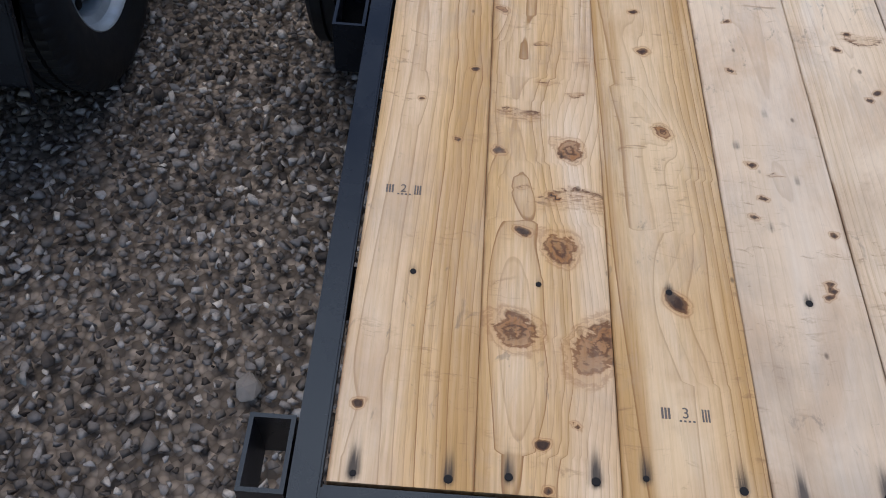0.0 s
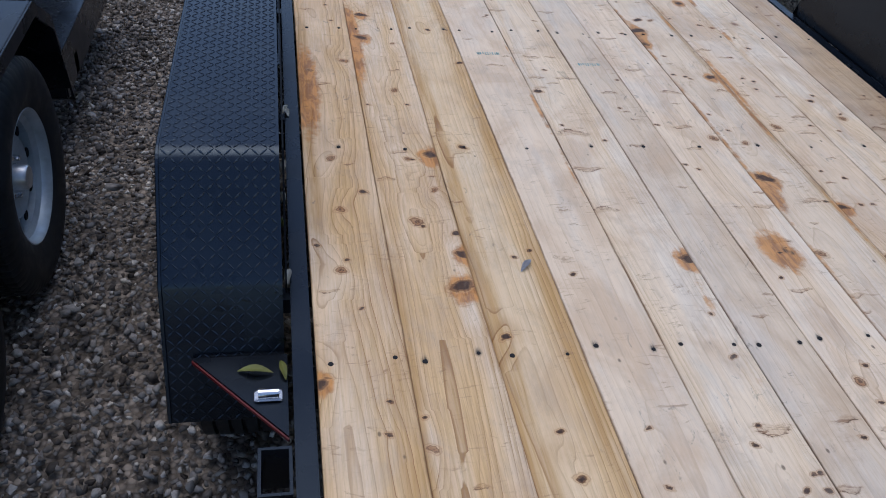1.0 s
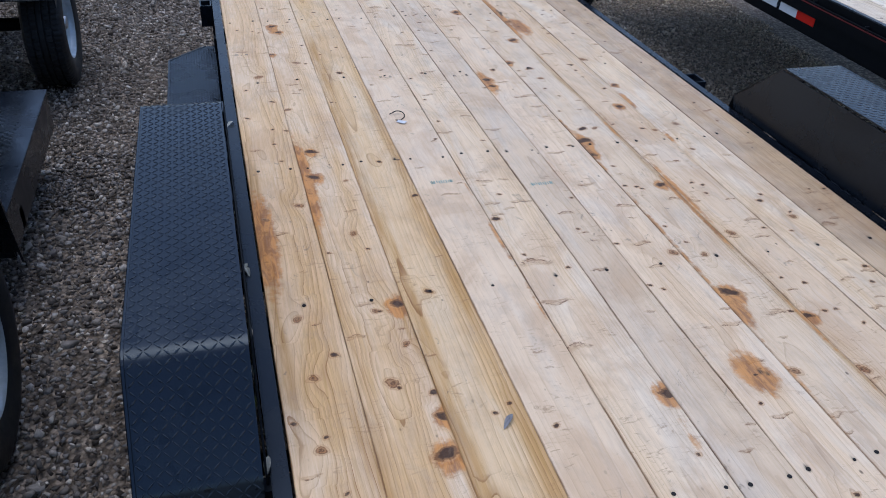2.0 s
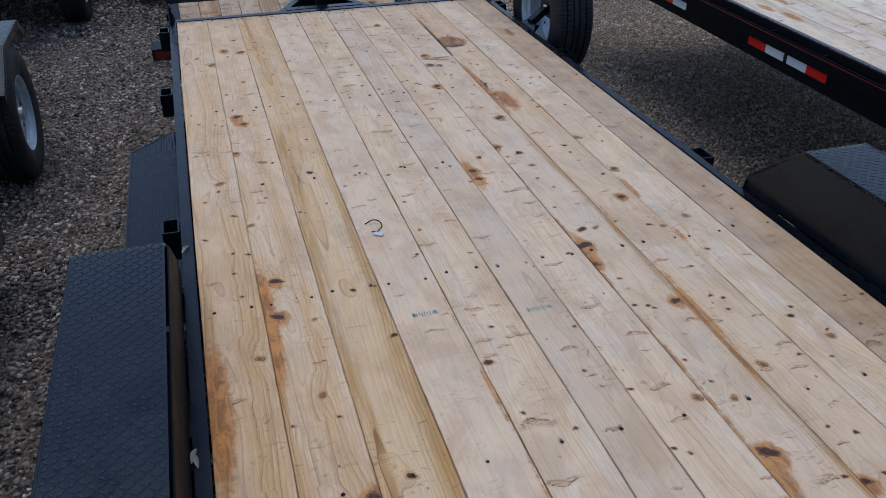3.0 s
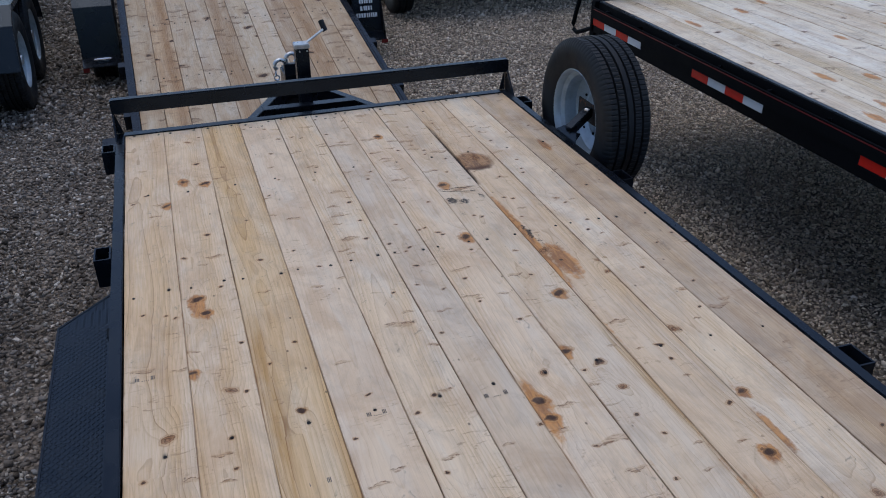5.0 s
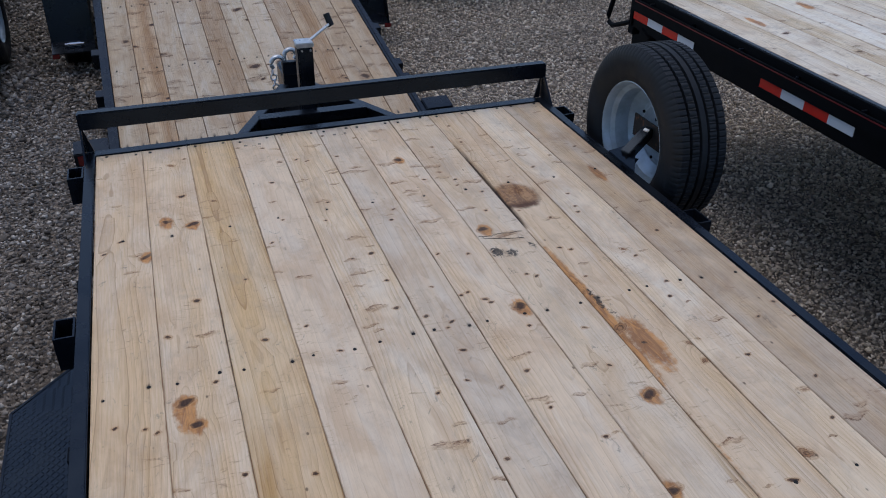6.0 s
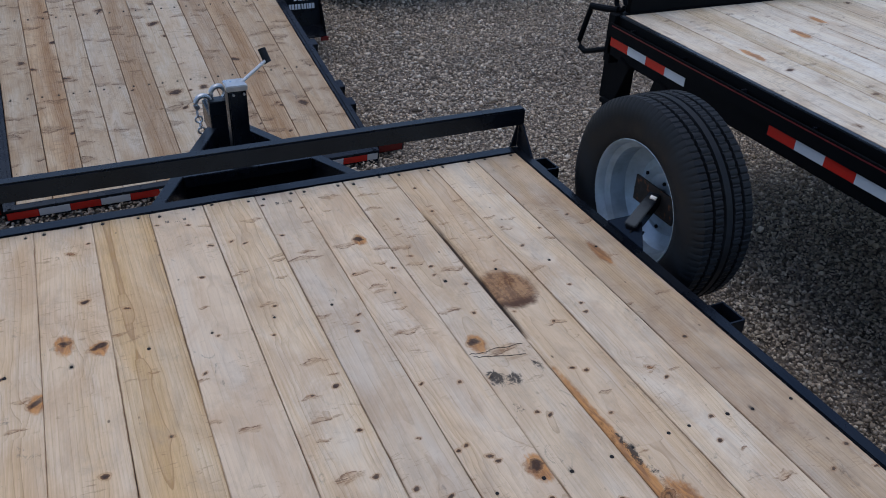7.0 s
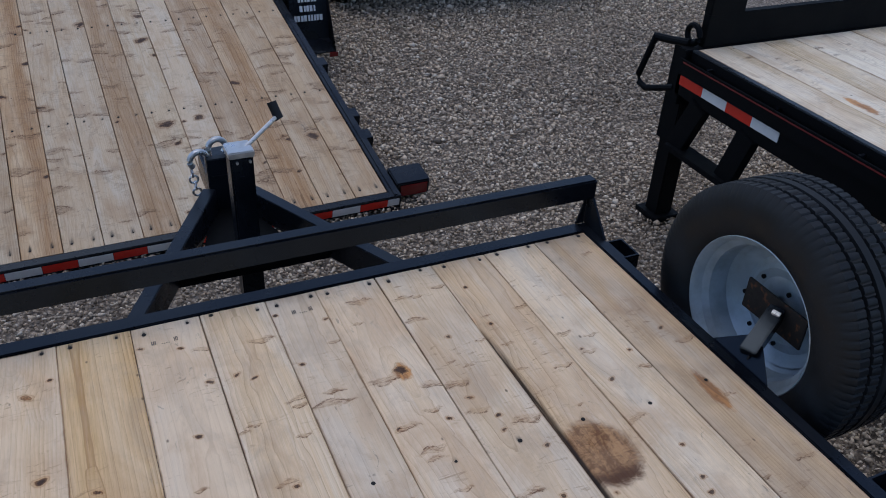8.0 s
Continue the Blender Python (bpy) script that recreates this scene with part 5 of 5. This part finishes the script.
one("edge_angle", M_GREY, over, (RX - 0.03, RX - 0.003, RY0, RY1 + 0.02, RZ - 0.05, RZ + 0.002), "grey steel edge angle", 0.002)
# black sides below use the shaded paint copy, so they read darker
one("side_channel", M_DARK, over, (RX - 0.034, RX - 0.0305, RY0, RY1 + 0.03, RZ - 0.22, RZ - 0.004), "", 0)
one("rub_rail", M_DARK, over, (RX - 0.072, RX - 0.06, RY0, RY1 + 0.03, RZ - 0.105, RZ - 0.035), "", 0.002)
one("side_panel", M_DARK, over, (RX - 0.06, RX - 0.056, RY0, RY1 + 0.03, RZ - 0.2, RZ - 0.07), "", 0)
one("pinstripe", M_REDLINE, over, (RX - 0.0735, RX - 0.0722, RY0, 6.85, RZ - 0.049, RZ - 0.043), "thin red pinstripe", 0)
y = RY0 + 0.1
while y < RY1:
    one("rail_spacer", M_BLACK, over, (RX - 0.06, RX - 0.034, y, y + 0.012, RZ - 0.1, RZ - 0.03), "", 0)
    y += 0.41
for start, cols in ((6.86, "rwrw"), (5.69, "rwrw"), (4.42, "rw"), (4.085, "wr"), (2.9, "rwrw")):
    y = start
    for c in cols:
        one("reflective_strip", M_RED if c == "r" else M_WHITE, over, (RX - 0.0625, RX - 0.0604, y - 0.153, y, 0.098, 0.148), "red reflective tape" if c == "r" else "white reflective tape", 0)
        y -= 0.154
bm = bmesh.new()
rod(bm, [(RX - 0.066, 4.098, 0.123), (RX - 0.056, 4.098, 0.123)], 0.012, 12)
part("marker_lamp", bm, M_GREY, over, "small round dark marker lamp")
for x in (3.85, 4.9):
    one("main_beam", M_DARK, over, (x, x + 0.12, RY0, RY1 + 0.1, -0.22, 0.1), "", 0.004)
y = RY0 + 0.2
while y < RY1:
    one("crossmember", M_DARK, over, (RX - 0.03, RX + 2.5, y, y + 0.05, 0.05, RZ - 0.041), "", 0)
    y += 0.6
one("front_channel", M_DARK, over, (RX - 0.06, RX + 2.55, RY1 + 0.004, RY1 + 0.06, 0.0, RZ + 0.004), "", 0.003)
head = new("headboard")
head.parent = over
tagged(head, "black steel headboard frame")
# headboard is the same black paint, in its shaded copy
one("lower_panel", M_DARK, head, (RX + 0.03, RX + 2.5, RY1 + 0.01, RY1 + 0.05, RZ + 0.005, 0.4), "", 0.003)
one("upper_rail", M_DARK, head, (RX + 0.03, RX + 2.5, RY1 + 0.01, RY1 + 0.05, 0.75, 0.81), "", 0.003)
for x in (RX + 0.03, RX + 1.2, RX + 2.38):
    one("upright", M_DARK, head, (x, x + 0.19, RY1 + 0.008, RY1 + 0.052, 0.395, 0.76), "", 0.003)
bm = bmesh.new()
rod(bm, [(3.09, 6.99, 0.25), (3.07, 7.08, 0.235), (3.05, 7.165, 0.225)], 0.018, 10)
pin = part("hinge_pin", bm, M_DARK, over, "", 0, True)
bm = bmesh.new()
rod(bm, arc((3.1, 6.99, 0.29), 0.04, 0, 6.28, 14, (0, 1, 0), (0, 0, 1)), 0.013, 8)
eye_ring = part("hinge_ring", bm, M_DARK, over, "", 0, True)
bm = bmesh.new()
rod(bm, [(3.05, 7.17, 0.235), (3.04, 7.2, 0.12), (3.04, 7.235, 0.02), (3.04, 7.22, -0.015), (3.04, 7.17, -0.025), (3.04, 7.08, 0.01), (3.05, 6.985, 0.05)], 0.015, 10)
grab = part("grab_handle", bm, M_DARK, over, "bent black grab handle", 0, True)
leg = new("landing_leg")
leg.parent = over
tagged(leg, "black landing leg standing on the gravel")
one("outer_tube", M_DARK, leg, (3.12, 3.25, 6.99, 7.12, -0.3, 0.2), "", 0.006)
one("inner_tube", M_DARK, leg, (3.135, 3.235, 7.005, 7.105, GZ + 0.02, -0.28), "", 0.006)
one("foot", M_DARK, leg, (3.1, 3.27, 6.97, 7.14, GZ - 0.006, GZ + 0.022), "", 0.004)
st = new("side_step")
st.parent = over
tagged(st, "black steel hanging step")
for y0, y1 in ((6.79, 6.89), (6.485, 6.555)):
    bar("step_side", M_DARK, st, (3.05, y0, 0.04), (3.05, y1, -0.2), 0.045, 0.1)
one("step_tread", M_DARK, st, (3.0, 3.1, 6.52, 6.92, -0.215, -0.19), "", 0.003)
for ob in (pin, eye_ring, grab, st):
    ob.location = (-0.035, -0.085, 0.015)
leg.location = (0.09, 0.06, -0.033)
over.matrix_basis = pose(0, 0, 0, 0.8) @ Matrix.Translation((0, 0, -0.062))
for y in (0.2, 1.1):
    w = make_wheel("wheel", over, "dual road wheel under the deck", 0.4, 0.22, 0.225, detail=0)
    w.matrix_basis = pose(3.3, y, GZ + 0.445, 0, 0, 180)


# ---- trailers in the row to the left, and those at the back of the yard ----
def neighbour(name, label, x, y0, y1, wheels, fender_at, face=1, deck_z=0.1, panel=M_BLACK, step=None, skirt=-0.32):
    """A trailer whose near side lies at x; it reaches away from the flatbed."""
    g = group(name, label, "trailer")
    d = -face
    lo, hi = sorted((x + d * 0.3, x + d * 2.3))
    one("deck_frame", M_BLACK, g, (lo, hi, y0, y1, deck_z - 0.16, deck_z - 0.045), "", 0.004)
    nb = 10
    for i in range(nb):
        wdt = (hi - lo - 0.1) / nb
        one("plank", M_GREYWOOD, g, (lo + 0.05 + i * wdt, lo + 0.05 + (i + 1) * wdt - 0.005, y0 + 0.05, y1 - 0.05, deck_z - 0.044, deck_z), "", 0.002)
    one("side_rail", panel, g, (x + d * 0.3 - 0.03, x + d * 0.3 + 0.03, y0, y1, deck_z - 0.02, deck_z + 0.03), "", 0.004)
    for y in wheels:
        for xx, turn in ((x + d * 0.13, 0 if face > 0 else 180), (x + d * 2.45, 180 if face > 0 else 0)):
            w = make_wheel("wheel", g, "road wheel with a silver pressed steel rim", 0.385, 0.23, 0.215, detail=1 if turn == 0 else 0)
            w.matrix_basis = pose(xx, y, GZ + 0.38, 0, 0, turn)
    bm = bmesh.new()
    rod(bm, [(x + d * 0.2, sum(wheels) / len(wheels), GZ + 0.38), (x + d * 2.4, sum(wheels) / len(wheels), GZ + 0.38)], 0.04, 10)
    part("axle", bm, M_DARK, g)
    for base, sgn in ((x, d), (x + d * 2.58, -d)):
        a, b2 = sorted((base, base + sgn * 0.3))
        p = [(fender_at[0], skirt), (fender_at[0] + 0.1, 0.0), (fender_at[0] + 0.28, 0.12), (fender_at[1] - 0.28, 0.12), (fender_at[1] - 0.1, 0.0), (fender_at[1], skirt)]
        f = new("fender")
        f.parent = g
        bm = bmesh.new()
        plate(bm, p + [(y, z - 0.008) for y, z in p[::-1]], 0, a, b2)
        part("top_plate", bm, panel, f, "", 0.002)
        bm = bmesh.new()
        rim_p = [(y, z - 0.05) for y, z in p]
        plate(bm, p + rim_p[::-1], 0, base - 0.004, base + 0.004)
        part("edge_band", bm, panel, f)
    if step:
        s = new("running_board")
        s.parent = g
        tagged(s, "grey tread plate running board on a dark box")
        a, b2 = sorted((x + d * 0.08, x + d * 0.42))
        one("board_box", M_BLACK, s, (a, b2, step[0], step[1], step[2] - 0.2, step[2]), "", 0.006)
        one("board_top", M_TREAD, s, (a - 0.003, b2 + 0.003, step[0] - 0.003, step[1] + 0.003, step[2] + 0.0005, step[2] + 0.006), "", 0.002)
        bm = bmesh.new()
        tread(bm, (a + 0.01, step[0] + 0.01, step[2] + 0.0066), (1, 0, 0), (0, 1, 0), 14, int((step[1] - step[0]) / 0.022))
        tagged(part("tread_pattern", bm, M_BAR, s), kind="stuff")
        one("bracket", M_BLACK, s, (a + 0.05, b2 + 0.2 if d > 0 else b2, step[0] + 0.2, step[0] + 0.26, step[2] - 0.19, step[2] - 0.1), "", 0)
        one("bracket", M_BLACK, s, (a - 0.25 if d < 0 else a, b2 - 0.05, step[1] - 0.3, step[1] - 0.24, step[2] - 0.19, step[2] - 0.1), "", 0)
    one("tongue", M_BLACK, g, ((lo + hi) / 2 - 0.05, (lo + hi) / 2 + 0.05, y1 - 0.1, y1 + 0.9, deck_z - 0.2, deck_z - 0.1), "", 0.004)
    one("jack_leg", M_BLACK, g, ((lo + hi) / 2 - 0.04, (lo + hi) / 2 + 0.04, y1 + 0.5, y1 + 0.58, GZ - 0.004, deck_z + 0.2), "", 0.004)
    return g


M_GREYWOOD = plain("grey_wood", (0.3, 0.26, 0.21), 0.8, 0.5)
neighbour("equipment_trailer", "black equipment trailer with tandem wheels and a tread plate running board", -0.82, -0.6, 4.5, (1.52, 2.41), (0.95, 2.96), 1, 0.12, M_BLACK, (3.2, 4.45, -0.3))
neighbour("utility_trailer", "black utility trailer with silver steel wheels", -0.9, 4.95, 7.2, (5.74,), (5.2, 6.28), 1, 0.1, skirt=-0.06)
neighbour("grey_trailer", "trailer with glossy grey fenders over tandem wheels", -0.82, 8.3, 13.5, (9.2, 10.05), (8.7, 10.6), 1, 0.15, M_GREY)
neighbour("distant_trailer", "dark trailer parked at the back of the yard", 2.75, 10.7, 16.0, (11.35, 12.2), (10.85, 12.75), -1, 0.3)
